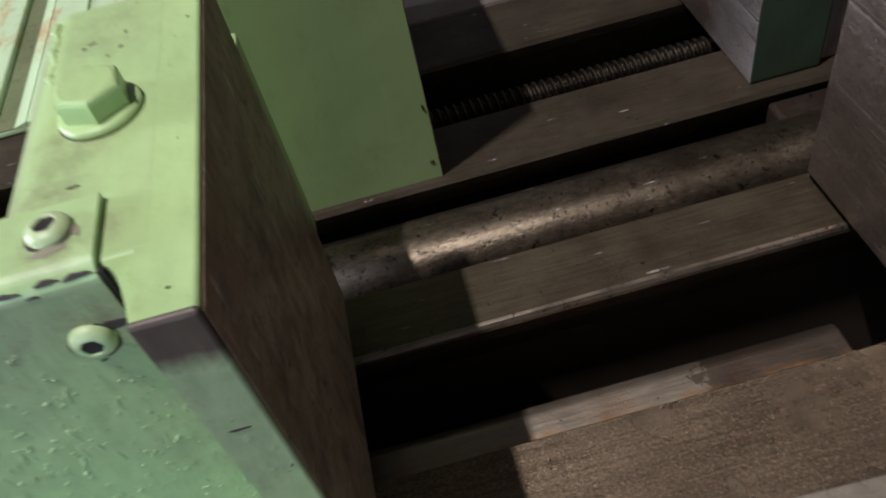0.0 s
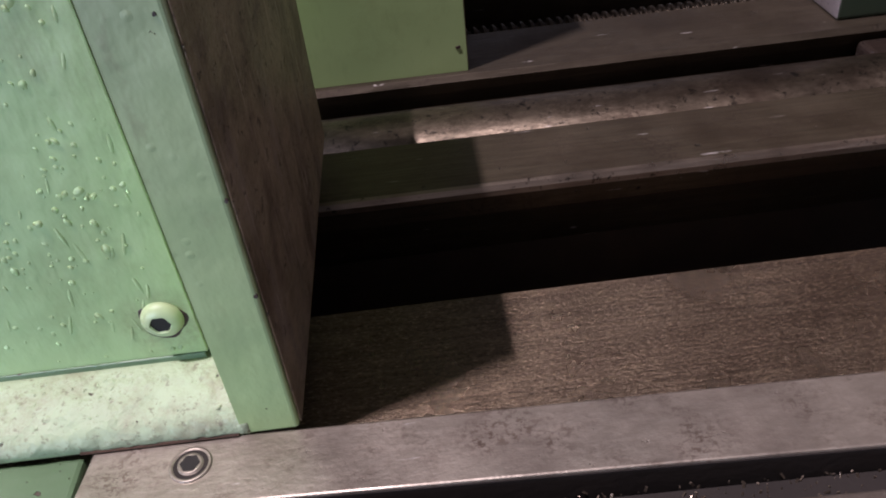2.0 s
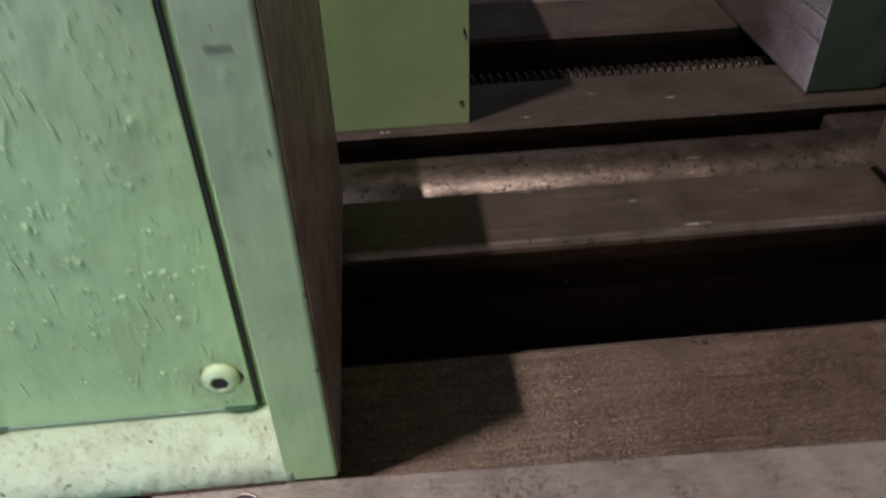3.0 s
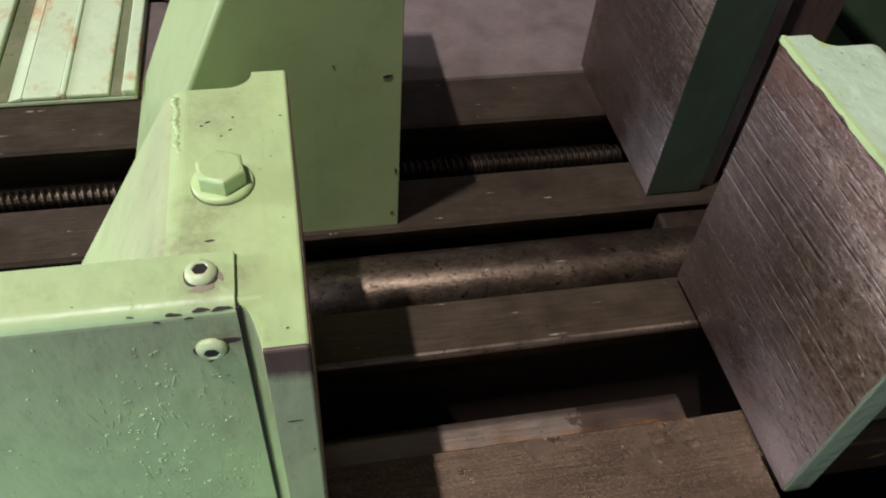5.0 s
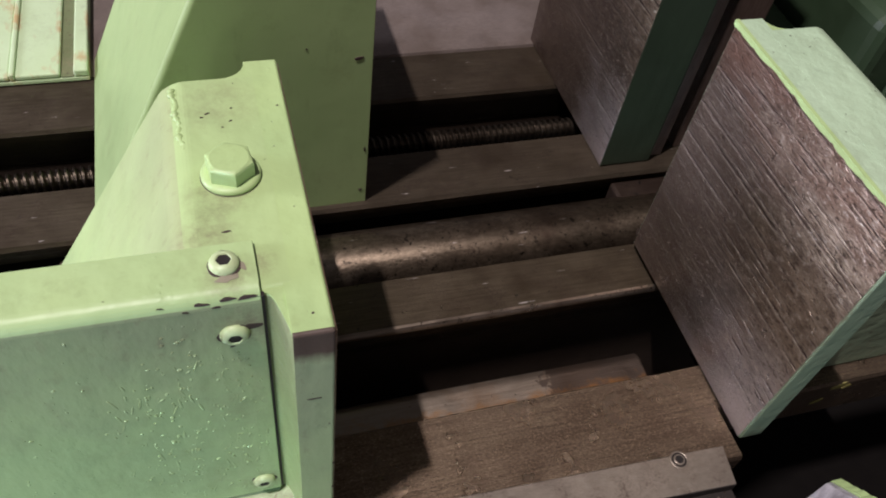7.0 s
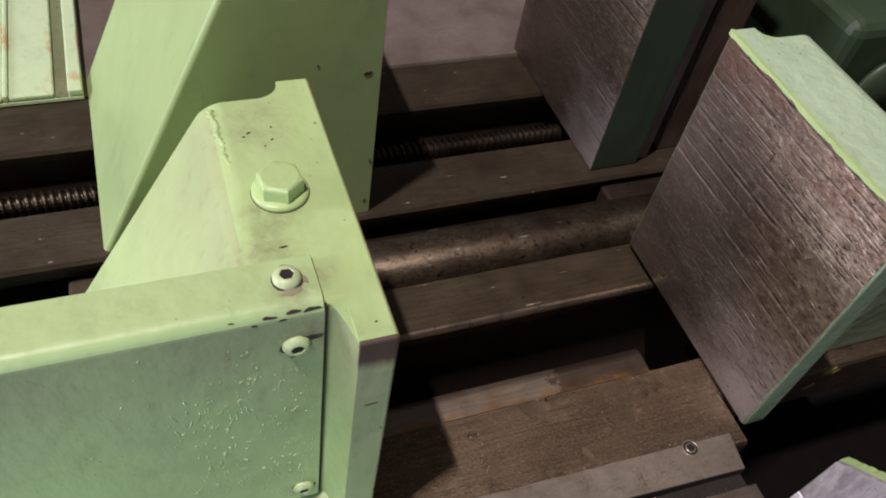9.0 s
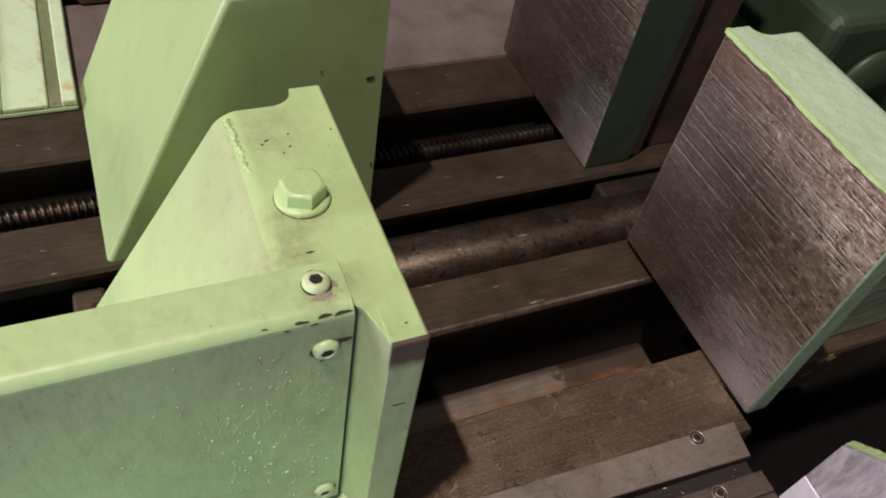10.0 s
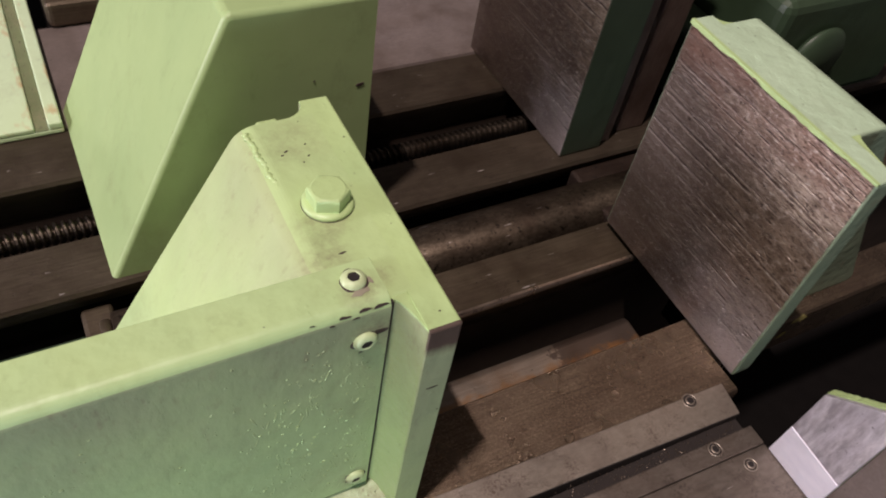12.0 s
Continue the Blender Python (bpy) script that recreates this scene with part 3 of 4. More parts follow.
part("worn_edge", prism([(0.1608, Z1 - 0.0055), (0.1612, Z1 - 0.0025), (0.1628, Z1 + 0.0001), (0.1652, Z1 + 0.0006), (0.1652, Z1 - 0.0030), (0.1635, Z1 - 0.0055)], "x", XL, XR), M_WORN, bed, "worn bright rail edge")
part("rear_step", box(-0.480, -0.36, 0.754, 0.84, Z2 + 0.0015, 0.010, 0.008, 3), M_BAR, bed, "red-brown raised step")

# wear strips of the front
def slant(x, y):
    """Skews and widens the straight front strips so that they fit the camera's view."""
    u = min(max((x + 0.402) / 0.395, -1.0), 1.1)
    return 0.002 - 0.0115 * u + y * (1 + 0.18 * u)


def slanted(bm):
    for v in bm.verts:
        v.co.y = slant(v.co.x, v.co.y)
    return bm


XS = -0.0085
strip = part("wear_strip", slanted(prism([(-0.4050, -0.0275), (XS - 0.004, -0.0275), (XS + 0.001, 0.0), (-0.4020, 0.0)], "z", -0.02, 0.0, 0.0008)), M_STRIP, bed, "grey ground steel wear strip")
for x, y in ((-0.3651, -0.0113), (-0.0500, -0.0040)):
    sunk_screw((x, slant(x, y), 0.0), strip)
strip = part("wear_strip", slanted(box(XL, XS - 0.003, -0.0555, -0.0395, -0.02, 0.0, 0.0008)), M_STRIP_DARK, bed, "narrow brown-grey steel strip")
sunk_screw((-0.0598, slant(-0.0598, -0.0465), 0.0), strip, 0.007)
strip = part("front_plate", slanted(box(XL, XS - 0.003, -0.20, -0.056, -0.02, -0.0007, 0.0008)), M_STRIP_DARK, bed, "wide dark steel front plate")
sunk_screw((-0.0385, slant(-0.0385, -0.0665), -0.0007), strip, 0.0065)
part("black_edge", slanted(prism([(-0.4050, -0.0279), (XS - 0.004, -0.0279), (XS - 0.004, -0.02755), (-0.4050, -0.02755)], "z", -0.0195, -0.0011)), M_SWARF_SHADE, bed, "black band along the strip's front side")
part("groove_floor", slanted(box(XL, XS - 0.004, -0.0395, -0.0276, -0.03, -0.011, 0)), M_SWARF_SHADE, bed, "dirty groove with metal chips")
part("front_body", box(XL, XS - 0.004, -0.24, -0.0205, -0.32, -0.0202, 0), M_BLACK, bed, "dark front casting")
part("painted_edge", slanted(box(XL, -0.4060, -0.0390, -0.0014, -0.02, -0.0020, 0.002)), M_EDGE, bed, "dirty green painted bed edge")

bm = bmesh.new()
rng = random.Random(4)
for i in range(700):
    x, y = rng.uniform(-0.9, -0.01), rng.uniform(-0.0390, -0.0285)
    s = rng.uniform(0.0003, 0.0009)
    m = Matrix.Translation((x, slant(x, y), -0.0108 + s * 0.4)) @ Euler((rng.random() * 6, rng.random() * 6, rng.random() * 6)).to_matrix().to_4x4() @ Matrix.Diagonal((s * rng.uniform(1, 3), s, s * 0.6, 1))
    bmesh.ops.create_cube(bm, size=1.0, matrix=m)
tagged(part("metal_chips", bm, M_WORN), "fine steel chips lying in the groove", "chips", "", "stuff")

# ---------------------------------------------------------------- guide bar and lead screws
GY, GZ = 0.2735, -0.0690
guide = thing("guide_bar", (-0.25, GY, GZ - 0.04), "thick pitted round steel guide bar between the rails", "guide bar")
part("shaft", rod((-0.505, GY, GZ), (0.18, GY, GZ), 0.040, 64), M_ROUND, guide, "", True)
part("end_block", box(0.043, 0.180, 0.2205, 0.3205, -0.12, -0.036, 0.004, 3), M_RUSTY, guide, "brown bearing block")
part("end_cap", rod((-0.516, GY, GZ), (-0.5055, GY, GZ), 0.035, 40), M_BAR, guide, "", True)
part("bar_bearing", box(-0.53, -0.50, 0.2205, 0.32, -0.22, -0.048, 0.004), M_BAR, bed, "brown bearing block")


def lead_screw(y, z, x0, x1, r, pitch):
    bm = bmesh.new()
    n, per = 18, 6
    turns = int((x1 - x0) / pitch)
    shape = (0.0, 0.0, 1.0, 1.0, 1.0, 0.35)
    prev = None
    for i in range(turns * per + 1):
        ring = []
        for k in range(n):
            u = (i / per - k / n) % 1.0 * len(shape)
            a, b = shape[int(u) % len(shape)], shape[(int(u) + 1) % len(shape)]
            rr = r - 0.0034 * (1 - (a + (b - a) * (u - int(u))))
            an = 2 * math.pi * k / n
            ring.append(bm.verts.new((x0 + i * pitch / per, y + rr * math.cos(an), z + rr * math.sin(an))))
        if prev:
            for k in range(n):
                bm.faces.new((prev[k], prev[(k + 1) % n], ring[(k + 1) % n], ring[k]))
        prev = ring
    ob = thing("lead_screw", ((x0 + x1) / 2, y, z - r), "long oily steel lead screw lying in the slot", "lead screw")
    part("thread", bm, M_SCREW, ob)
    part("journal", rod((x0 - 0.03, y, z), (x0, y, z), r * 0.75, 24), M_SCREW, ob, "", True)
    part("journal", rod((x1, y, z), (x1 + 0.04, y, z), r * 0.75, 24), M_SCREW, ob, "", True)
    return ob


lead_screw(0.4295, -0.0520, -1.2, 0.05, 0.0125, 0.0078)

# ---------------------------------------------------------------- vise jaws
WEDGE_REAR = [(0.0, 0.272), (-0.131, 0.272), (-0.2600, 0.0), (0.0, 0.0)]
WEDGE = [(0.0, 0.25), (-0.069, 0.25), (-0.221, 0.0), (0.0, 0.0)]


def jaw(place_x, side, y0, y1, z0, flush, label, worn=False, body=None, shape=WEDGE, soft=0.003, h=0.25):
    """A jaw: planed face plate, wedge-shaped rib behind it, weld, and a foot. side 1: it looks to the right, -1: to the left."""
    ob = thing("vise_jaw", (place_x, (y0 + y1) / 2, z0), label, "vise jaw", "jaws of the vises")

    def X(v):
        return place_x + side * v
    t = 0.0215
    body = body or (M_PAINT if side > 0 else M_RIGHT)
    if not flush:
        bm = box(min(X(-t), X(-0.0008)), max(X(-t), X(-0.0008)), y0, y1, z0, z0 + h, 0)
        bevel(bm, 0.0016, 3, lambda e: not all(abs(v.co.x - X(-t)) < 1e-6 for v in e.verts))
        part("jaw_plate", bm, M_PLATE if worn else M_GRIME_SHADE, ob, "green plate edge")
    part("jaw_face", box(min(X(-0.0007), X(0)), max(X(-0.0007), X(0)), y0 + 0.0018, y1 - 0.0018, z0 + 0.001, z0 + h - 0.0025, 0.0003, 1), M_FACE_WORN if side > 0 else M_FACE, ob, "mottled brown oily face" if side > 0 else "brown planed face with long tool marks")
    w0 = y0 + (0.0005 if flush else 0.030 if side > 0 else 0.047)
    w1 = y1 - (0.0005 if flush else 0.016)
    pts = [(X((-0.0008 if flush else -t + 0.004) if x == 0.0 else x), z0 + z * h / shape[0][1] + (0.00006 if z else 0.0)) for x, z in shape]
    bm = prism(pts, "y", w0, w1, 0)
    def along_y(e):
        return abs(e.verts[0].co.y - e.verts[1].co.y) > 0.05 and not all(abs(v.co.x - pts[0][0]) < 1e-6 for v in e.verts)
    if soft > 0.005:
        bevel(bm, soft, 9, lambda e: any(abs(v.co.x - pts[0][0]) > 0.002 for v in e.verts) and any(v.co.z > z0 + 0.02 for v in e.verts))
    bevel(bm, 0.0 if soft > 0.005 else 0.004 if flush else 0.011, 10, along_y)
    bevel(bm, 0.0 if soft > 0.005 else soft, 4, lambda e: len({round(v.co.y, 5) for v in e.verts}) == 1 and any(abs(v.co.x - pts[0][0]) > 0.002 for v in e.verts) and (flush or all(v.co.z > z0 + 0.02 and v.co.y < w1 - 0.001 for v in e.verts)))
    part("rib", bm, body, ob, "thick sloping green rib")
    if not flush:
        arc = [(X(-t), w1 - 0.0035)] + [(X(-t - 0.016 + 0.016 * math.cos(a)), w1 + 0.014 - 0.014 * math.sin(a)) for a in [i * math.pi / 12 for i in range(7)]] + [(X(-t - 0.024), w1 - 0.0010), (X(-t - 0.034), w1 - 0.0030), (X(-t - 0.034), w1 - 0.0045)]
        part("weld", prism(arc, "z", z0 + 0.001, z0 + h - 0.00006, 0.0), M_PAINT, ob, "painted weld fillet")
        hollow = [(X(-t - 0.0100 * k / 10), y0 + 0.002 + (w0 - y0 - 0.003) * (1 - (1 - k / 10) ** 2)) for k in range(11)]
        part("weld", prism(hollow + [(X(-t - 0.0100), w0 + 0.004), (X(-t), w0 + 0.004)], "z", z0 + 0.001, z0 + h - 0.0006, 0.0), M_FILLET, ob, "dirty painted weld fillet")
    part("foot", box(min(X(-0.075), X(-0.20)), max(X(-0.075), X(-0.20)), y0 + 0.07, y0 + 0.145, z0 - 0.12, z0 - 0.001, 0.002), M_BLACK, ob, "dark guide tongue in the slot")
    return ob


XF = -0.3265
left = jaw(XF, 1, 0.0, 0.2100, 0.0, False, "pale green iron vise jaw with a screwed sheet cover", worn=True, body=M_RIB)
XJ = 0.0134
right = jaw(XJ, -1, -0.0043, 0.2131, -0.0080, False, "pale green iron vise jaw with brown planed face", body=M_GRIME_SHADE, h=0.2606)
RX, RY = -0.2330, 0.3295
rear = jaw(RX, 1, RY, 0.598, Z2 + 0.0002, True, "pale green wedge-shaped vise jaw on the rear rails", body=M_FLAT, shape=WEDGE_REAR, soft=0.0055, h=0.272)
jaw(0.0353, -1, 0.337, 0.575, Z2 + 0.0002, True, "green vise jaw, front shade in its paint, with planed face on the rear rails", body=M_SHADED_GREEN, shape=[(0.0, 0.28), (-0.062, 0.28), (-0.062, 0.0), (0.0, 0.0)], h=0.28)

# Added, unseen block: it keeps the lamp's light off the guide bar.
part("shadow_block", prism([(XF - 0.012, 0.0005), (XF - 0.012, 0.168), (XF - 0.030, 0.168), (XF - 0.090, 0.0005)], "y", 0.1950, 0.290, 0.002), M_PAINT, left, "unseen green block added to shade the guide bar")
# hexagon bolt with washer on the rib
m = Matrix.Translation((XF - 0.0385, 0.1110, 0.25)) @ Matrix.Rotation(radians(38), 4, "Z")
bolt = part("bolt", lathe([(0.0118, 0.0035, 6), (0.0118, 0.0115, 6), (0.0113, 0.0128, 6), (0.0104, 0.0134, 0)], m, 36), M_PAINT, left, "painted hexagon bolt")
part("dirt_ring", lathe([(0.0170, -0.0004, 0), (0.0167, 0.0002, 0), (0.0150, 0.0003, 0)], m, 36), M_SOCKET, bolt)
part("washer", lathe([(0.0163, -0.0005, 0), (0.0163, 0.0020, 0), (0.0152, 0.0032, 0), (0.0125, 0.0036, 0)], m, 36), M_PAINT, bolt, "", True)
# weld beads along the rib's upper edge
bm = bmesh.new()
prev = None
for i in range(61):
    a = 0.0007 + 0.0010 * abs(math.sin(i * 0.55 + 0.6 * math.sin(i * 0.21))) * (0.4 + 0.6 * abs(math.sin(i * 0.13))) + rng.uniform(0.0, 0.0005)
    cx = XF - 0.0622 + 0.0009 * math.sin(i * 0.31) - 0.00006 * i
    ring = [bm.verts.new((cx + 1.3 * a * math.cos(q * 0.7854), 0.134 + 0.0009 * i, 0.2484 + 0.9 * a * math.sin(q * 0.7854))) for q in range(8)]
    if prev:
        for q in range(8):
            bm.faces.new((prev[q], prev[(q + 1) % 8], ring[(q + 1) % 8], ring[q]))
    else:
        bm.faces.new(ring)
    prev = ring
bm.faces.new(prev)
part("weld_bead", bm, M_PAINT, left, "lumpy painted weld", True)

# Black strip stands in for the shade between cover and plate.
part("gap_shade", box(XF - 0.0380, XF - 0.0313, 0.0270, 0.0299, 0.0190, 0.2494, 0), M_SWARF_SHADE, left, "black strip for the shade in the gap")
# sheet cover in front of the rib
CR, CL = XF - 0.0330, -1.05
CD = 0.0025    # how far the cover stands back
outer = [(0.0235, 0.0185), (0.0235, 0.2455)] + [(0.0315 - 0.008 * math.cos(a), 0.2455 + 0.008 * math.sin(a)) for a in [i * math.pi / 12 for i in range(1, 7)]] + [(0.0575, 0.2535)]
inner = [(0.0575, 0.2505), (0.0315, 0.2505)] + [(0.0315 - 0.005 * math.sin(a), 0.2455 + 0.005 * math.cos(a)) for a in [i * math.pi / 12 for i in range(1, 7)]] + [(0.0265, 0.0185)]
cover = part("cover", prism([(y + CD, z) for y, z in outer + inner], "x", CL, CR, 0.0004, 1), M_COVER, left, "green painted bent sheet cover")
# Dark strip stands in for the shadow line below the cover.
part("gap_shade", box(CL, CR - 0.0010, 0.0252, 0.0280, 0.0160, 0.0189, 0.0004), M_EDGE, left, "dark strip for the shade under the cover")
button_screw((XF - 0.0483, 0.0467, 0.2535), UP, cover)
for x, z in ((XF - 0.0480, 0.2220), (XF - 0.0442, 0.0374), (XF - 0.146, 0.0374), (XF - 0.40, 0.0365), (XF - 0.40, 0.2175)):
    button_screw((x, 0.0235 + CD, z), FRONT, cover)
bm = bmesh.new()
sill_shape = [(0.0, 0.0005), (-0.0005, 0.003), (0.0, 0.006), (0.0018, 0.0085), (0.0045, 0.0105), (0.010, 0.0128), (0.016, 0.0145), (0.0225, 0.0165), (0.03, 0.0165), (0.03, 0.0005)]
r = random.Random(11)
prev, steps = None, 150
for i in range(steps + 1):
    x = CL + (XF - 0.0185 - CL) * (i / steps) ** 0.6
    ring = [bm.verts.new((x, y + (r.uniform(-0.0005, 0.0005) if 0 < k < 7 else 0), z + (r.uniform(-0.0004, 0.0004) if 1 < k < 7 else 0))) for k, (y, z) in enumerate(sill_shape)]
    if prev:
        for k in range(len(ring)):
            q = (k + 1) % len(ring)
            bm.faces.new((prev[k], prev[q], ring[q], ring[k]))
    else:
        bm.faces.new(ring)
    prev = ring
bm.faces.new(prev)
sill = part("sill", bm, M_PALE, left, "pale green dirty sill under the cover", True)
part("rust_line", prism([(0.0004, 0.0004), (-0.0008, 0.0005), (-0.0010, 0.0010), (-0.0005, 0.0016), (0.0010, 0.0018)], "x", XF - 0.080, XF - 0.0225, 0.0002), M_RUST, sill, "dark rust along the lower edge")

# loose paint lumps on the cover, the sill and the plate's edge
def lumps_on(spots, normal, mat, parent):
    bm = bmesh.new()
    for place, a, b, h, turn in spots:
        m = Matrix.Translation(place) @ Vector(normal).to_track_quat("Z", "Y").to_matrix().to_4x4() @ Matrix.Rotation(turn, 4, "Z")
        rings = [[bm.verts.new(m @ Vector((math.cos(k * 0.785) * a * q * r.uniform(0.7, 1.2), math.sin(k * 0.785) * b * q * r.uniform(0.7, 1.2), hh * h))) for k in range(8)] for q, hh in ((1.0, -0.3), (0.72, 0.7))]
        top = bm.verts.new(m @ Vector((0, 0, h)))
        for k in range(8):
            q = (k + 1) % 8
            bm.faces.new((rings[0][k], rings[0][q], rings[1][q], rings[1][k]))
            bm.faces.new((rings[1][k], rings[1][q], top))
    return tagged(part("paint_grit", bm, mat, parent, "", True), "small raised lumps of old paint", "", "", "stuff")


spots = []
for n, lo, hi in ((330, 0.040, 0.105), (110, 0.10, 0.30)):
    seeds = [(r.uniform(lo, hi), r.uniform(0.03, 0.215)) for k in range(n // 6)]
    for k in range(n):
        cx, cz = r.choice(seeds)
        a = r.uniform(0.0005, 0.0013) * (1.7 if r.random() < 0.15 else 1)
        spots.append(((XF - cx - r.gauss(0, 0.003), 0.0235 + CD, min(max(cz + r.gauss(0, 0.012), 0.022), 0.235)), a * r.uniform(0.8, 1), a * r.uniform(0.8, 1.5), a * r.uniform(0.18, 0.40), r.uniform(-0.9, 0.9)))
for k in range(60):
    cx, cz = 0.037 + 0.085 * r.random() ** 1.3, r.uniform(0.03, 0.205)
    w = r.uniform(0.0005, 0.0010)
    spots.append(((XF - cx, 0.0235 + CD, cz), w, w * r.uniform(3, 8), w * r.uniform(0.22, 0.42), r.uniform(-0.35, 0.35)))
spots = [q for q in spots if q[0][0] < XF - 0.036]
lumps_on(spots, (0, -1, 0), M_COVER, cover)
spots = []
for k in range(150):
    u = r.uniform(0.02, 0.95)
    a = r.uniform(0.0003, 0.0010)
    spots.append(((XF - 0.022 - 0.25 * r.random() ** 1.4, 0.0045 + 0.018 * u, 0.0105 + 0.006 * u), a, a * r.uniform(0.6, 1.5), a * 0.4, r.uniform(0, 3)))
lumps_on(spots, (0, -0.31, 0.95), M_PALE, sill)
part("slide", box(CL, XF - 0.03, 0.03, 0.06, 0.001, 0.016, 0.001), M_BLACK, left)

# ---------------------------------------------------------------- nearest jaw of the third vise
third = thing("vise_jaw", (0.0, -0.1, 0.0), "low grey scraped steel jaw with green top edge", "vise jaw", "jaws of the vises")
part("worn_band", prism([(-0.0595, 0.0), (-0.0607, 0.043), (-0.118, 0.040), (-0.118, 0.0)], "x", -0.0055, 0.0, 0.0006), M_BAND, third, "bright lilac-grey rubbed band")
part("jaw_face", prism([(-0.0607, 0.0433), (-0.0620, 0.097), (-0.1005, 0.1325), (-0.118, 0.1325), (-0.118, 0.0403)], "x", -0.0050, 0.0, 0.001), M_BRIGHT, third, "bright scraped steel face")
r = random.Random(21)
edge = []
for k in range(25):
    u = k / 24
    edge.append((-0.0612 - 0.040 * u + r.uniform(-0.0005, 0.0005), 0.0972 + 0.0370 * u + r.uniform(-0.0002, 0.0004)))
part("paint_edge", prism([(-0.0600, 0.001)] + edge + [(-0.118, 0.1345), (-0.118, 0.001)], "x", 0.0002, 0.007), M_PAINT, third, "chipped green paint edge")
part("jaw_body", prism([(-0.0620, 0.001), (-0.0637, 0.070), (-0.099, 0.100), (-0.118, 0.100), (-0.118, 0.001)], "x", 0.0072, 0.030, 0.001), M_DARK_GREEN, third, "dark green body")
part("side_plate", box(-0.003, 0.02, -0.26, -0.1185, 0.0, 0.118, 0.001), M_TABLE, third, "grey steel plate")
third.location = (-0.0070, -0.1210, 0.0)

# ---------------------------------------------------------------- green chute on the rear table
chute = thing("chute", (-0.58, 0.7, -0.0165), "pale green painted sheet chute with rust stains", "chute")
YC = 0.5165
part("channel", box(-0.715, -0.505, YC, 1.10, -0.0165, -0.0115, 0.001), M_CHUTE, chute)
part("rim", box(-0.520, -0.505, YC, 1.10, -0.0110, -0.002, 0.002, 3), M_CHUTE, chute)
part("slot_floor", box(-0.5335, -0.5205, YC + 0.0005, 1.10, -0.0110, -0.0095, 0.0004), M_SLOT, chute, "dirty green slot")
part("flat", box(-0.579, -0.534, YC, 1.10, -0.0110, -0.0045, 0.002, 3), M_CHUTE, chute)
part("ridge", box(-0.5848, -0.5793, YC, 1.10, -0.0110, -0.0020, 0.0018, 3), M_CHUTE, chute)
part("flat", box(-0.625, -0.5851, YC, 1.10, -0.0110, -0.0050, 0.002, 3), M_CHUTE, chute, "flat with rust runs")
part("slope", prism([(-0.6253, -0.0052), (-0.6253, -0.0110), (-0.640, -0.0110), (-0.640, -0.0095)], "y", YC, 1.10, 0.0004), M_CHUTE, chute)
part("slot_floor", box(-0.660, -0.6405, YC + 0.0005, 1.10, -0.0110, -0.0098, 0.0004), M_SLOT, chute, "dark green slot")
part("rim", box(-0.715, -0.6605, YC, 1.10, -0.0110, -0.002, 0.002, 3), M_CHUTE, chute)

chute.location = (-0.572, 0.7400, Z2 + 0.0015)

# ---------------------------------------------------------------- behind the right-hand jaws
house = thing("motor_housing", (0.2, 0.25, 0.0), "dark green painted cast housing behind the jaw", "housing")
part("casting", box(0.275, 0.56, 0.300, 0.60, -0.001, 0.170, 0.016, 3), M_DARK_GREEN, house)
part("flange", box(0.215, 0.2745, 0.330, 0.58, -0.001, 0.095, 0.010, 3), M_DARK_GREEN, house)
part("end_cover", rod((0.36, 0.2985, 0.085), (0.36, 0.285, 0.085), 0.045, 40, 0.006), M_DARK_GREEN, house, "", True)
tagged(part("packing_bar", box(0.0980, 0.1160, 0.345, 0.56, Z2 + 0.0002, 0.262, 0.002), M_STAND), "upright brown steel bar beside the dark green jaw", "steel bar")
tagged(part("stop_plate", box(0.136, 0.178, 0.355, 0.54, Z2 + 0.0002, 0.33, 0.002), M_STAND), "tall brown steel stop plate behind the jaw", "steel plate")


# paint that laps unevenly over the upper edge of the planed face
def paint_lip(x0, x1, y0, y1, z, parent, depth, seed):
    r = random.Random(seed)
    n = 64
    low = []
    d = depth
    for i in range(n + 1):
        d += r.uniform(-0.0011, 0.0011)
        d = min(max(d, depth * 0.5), depth * 1.7)
        low.append(d)
    pts = [(y0 + (y1 - y0) * i / n, z - low[i]) for i in range(n + 1)] + [(y1, z + 0.0006), (y0, z + 0.0006)]
    part("paint_edge", prism(pts, "x", x0, x1), M_PAINT, parent, "uneven light green paint edge")


paint_lip(XJ - 0.0009, XJ + 0.0022, -0.0043, 0.2131, 0.2521, right, 0.0024, 3)

# chips along the bend of the cover and scratches on the rib's top
def flake(place, normal, a, b, turn, seed, name="paint_chip", half=False):
    r = random.Random(seed)
    bm = bmesh.new()
    m = Matrix.Translation(place) @ Vector(normal).to_track_quat("Z", "Y").to_matrix().to_4x4() @ Matrix.Rotation(turn, 4, "Z")
    ring = [(math.cos(k * 0.628) * a * r.uniform(0.7, 1.15), math.sin(k * 0.628) * b * r.uniform(0.6, 1.15)) for k in range(10)]
    if half:
        ring = [(x, y if y < 0 else y * 0.25) for x, y in ring]
    lo = [bm.verts.new(m @ Vector((x, y, -0.0006))) for x, y in ring]
    hi = [bm.verts.new(m @ Vector((x * 0.93, y * 0.93, 0.00025))) for x, y in ring]
    bm.faces.new(hi)
    bm.faces.new(lo[::-1])
    for k in range(10):
        bm.faces.new((lo[k], lo[(k + 1) % 10], hi[(k + 1) % 10], hi[k]))
    return part(name, bm, M_SOCKET, left, "bare brown spot in the paint")


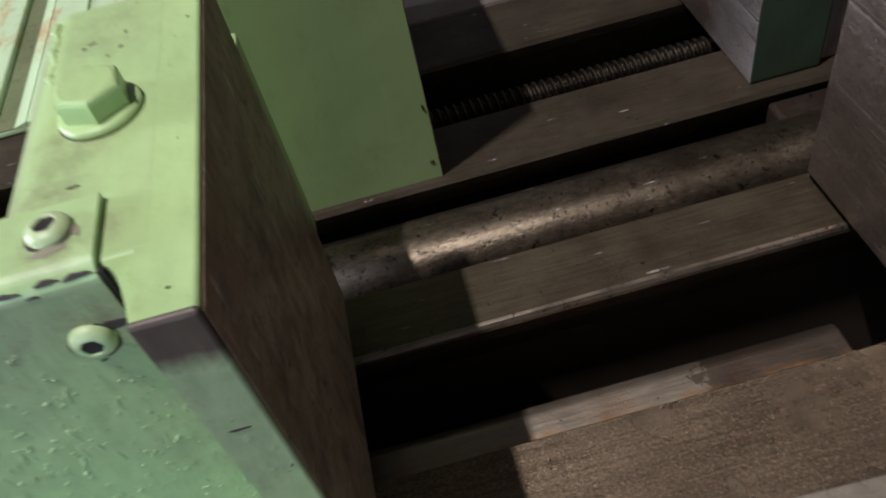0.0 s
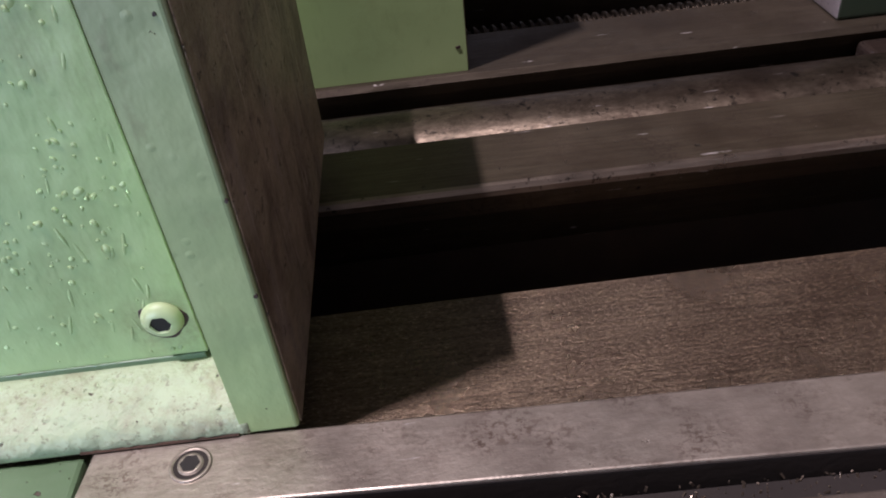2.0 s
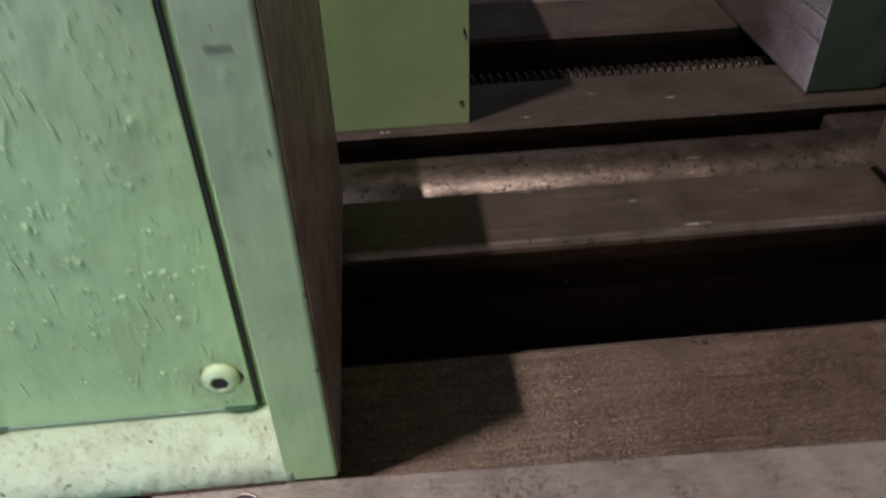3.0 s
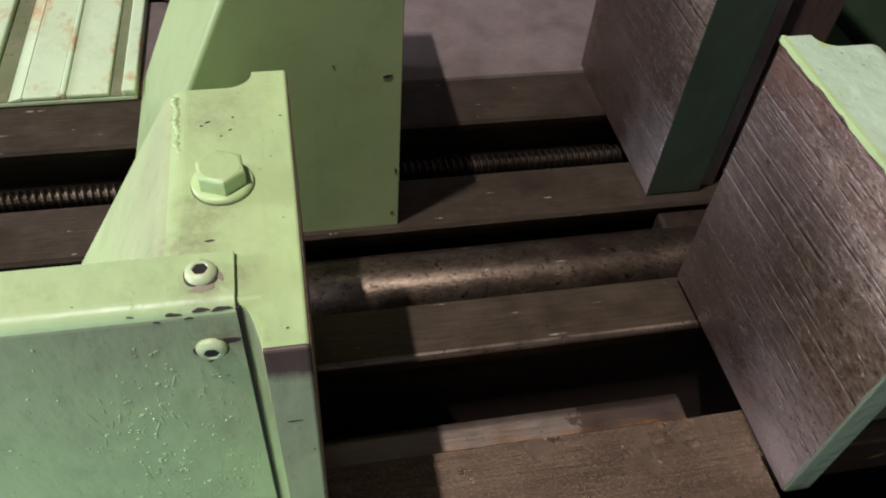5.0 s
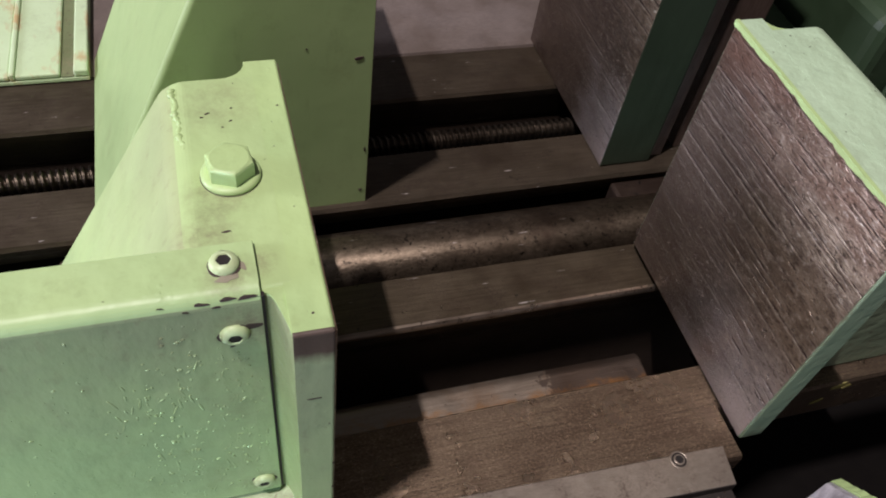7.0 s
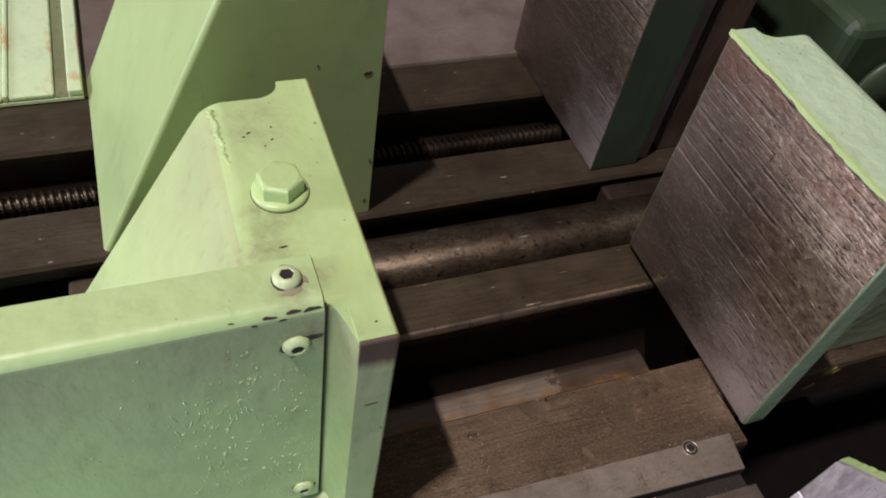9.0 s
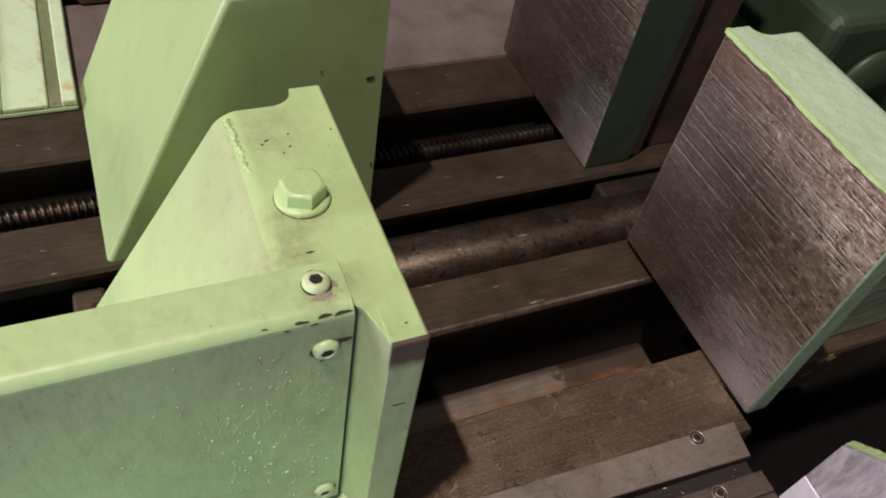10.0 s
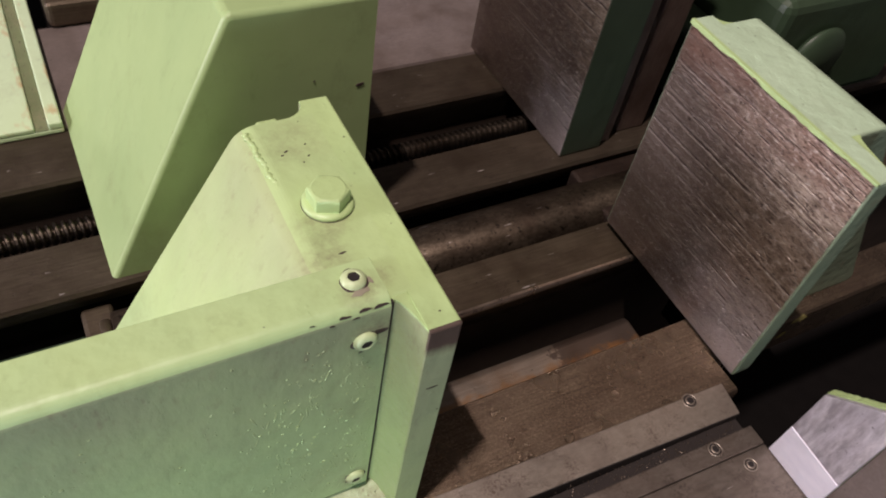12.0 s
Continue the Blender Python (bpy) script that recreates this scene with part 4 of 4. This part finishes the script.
for k, (dx, a, size) in enumerate(((0.0392, 30, 0.0066), (0.0490, 32, 0.0062), (0.0545, 8, 0.0032), (0.0615, 26, 0.0056), (0.069, 4, 0.0026), (0.080, 34, 0.0024))):
    an = radians(a)
    flake((XF - dx, 0.0315 + CD - 0.0081 * math.cos(an), 0.2455 + 0.0081 * math.sin(an)), (0, -math.cos(an), math.sin(an)), size * 0.72, size * 0.27, math.pi + 0.1 - 0.05 * k, k, half=True)
for k, (dx, y, a, b, turn) in enumerate(((0.045, 0.0705, 0.0032, 0.0009, 0.1), (0.0345, 0.155, 0.0014, 0.0007, 0.6), (0.047, 0.163, 0.0022, 0.0008, 0.4), (0.0505, 0.160, 0.0014, 0.0008, 0.2), (0.0395, 0.150, 0.0008, 0.0007, 0), (0.033, 0.166, 0.0012, 0.0008, 0.7), (0.006, 0.165, 0.0008, 0.0006, 0.0), (0.010, 0.012, 0.0010, 0.0007, 0.0))):
    flake((XF - dx, y, 0.25), (0, 0, 1), a, b, turn, 40 + k)
for k, (dx, z, a) in enumerate(((0.012, 0.187, 0.0050), (0.004, 0.155, 0.0006), (0.0012, 0.10, 0.0006), (0.0016, 0.064, 0.0007))):
    flake((XF - dx, 0.0, z), (0, -1, 0), a, 0.0007 if k == 0 else a * 1.3, 0, 60 + k)

M_PRIMER = plain("pink_primer", (0.30, 0.27, 0.19), 0.6)
for k, (dx, y, a, b) in enumerate(((0.0475, 0.0378, 0.0066, 0.0030), (0.0395, 0.0440, 0.0016, 0.0040))):
    ob = flake((XF - dx, y, 0.2535), (0, 0, 1), a, b, 0.2, 140 + k)
    ob.data.materials[0] = M_PRIMER
    ob["label"] = "pink-brown primer showing through"
for k, (dx, z, a, b) in enumerate(((0.0392, 0.2262, 0.0060, 0.0030), (0.0500, 0.2105, 0.0016, 0.0006))):
    flake((XF - dx, 0.0235 + CD, z), (0, -1, 0), a, b, 0.2, 150 + k)
M_MUSTARD = plain("mustard_paint", (0.30, 0.27, 0.06), 0.6)
for k, (x, z, a) in enumerate(((0.1425, -0.018, 0.009), (0.1300, -0.042, 0.008), (0.1520, -0.022, 0.006))):
    ob = flake((x, 0.026, z), (0, -1, 0), a, a * 0.45, 0.5, 80 + k, "paint_smear")
    ob.data.materials[0] = M_MUSTARD
    ob.parent, ob.matrix_parent_inverse = bed, Matrix.Translation(-Vector(bed.location))
    ob["label"] = "mustard yellow paint smear"

# chips on the rear jaw's front
for k, (x, z, a, b) in enumerate(((RX - 0.0130, 0.152, 0.0045, 0.0022), (RX - 0.0040, 0.045, 0.0012, 0.0035), (RX - 0.0065, -0.010, 0.0022, 0.0014), (RX - 0.057, 0.165, 0.0010, 0.0008))):
    ob = flake((x, RY, z), (0, -1, 0), a, b, 0.1, 95 + k)
    ob.parent, ob.matrix_parent_inverse = rear, Matrix.Translation(-Vector(rear.location))
ob = flake((-0.372, RY, -0.012), (0, -1, 0), 0.0035, 0.0028, 0.0, 120)
ob.data.materials[0] = M_PALE
ob.parent, ob.matrix_parent_inverse = rear, Matrix.Translation(-Vector(rear.location))
ob["label"] = "pale spot of old paint"
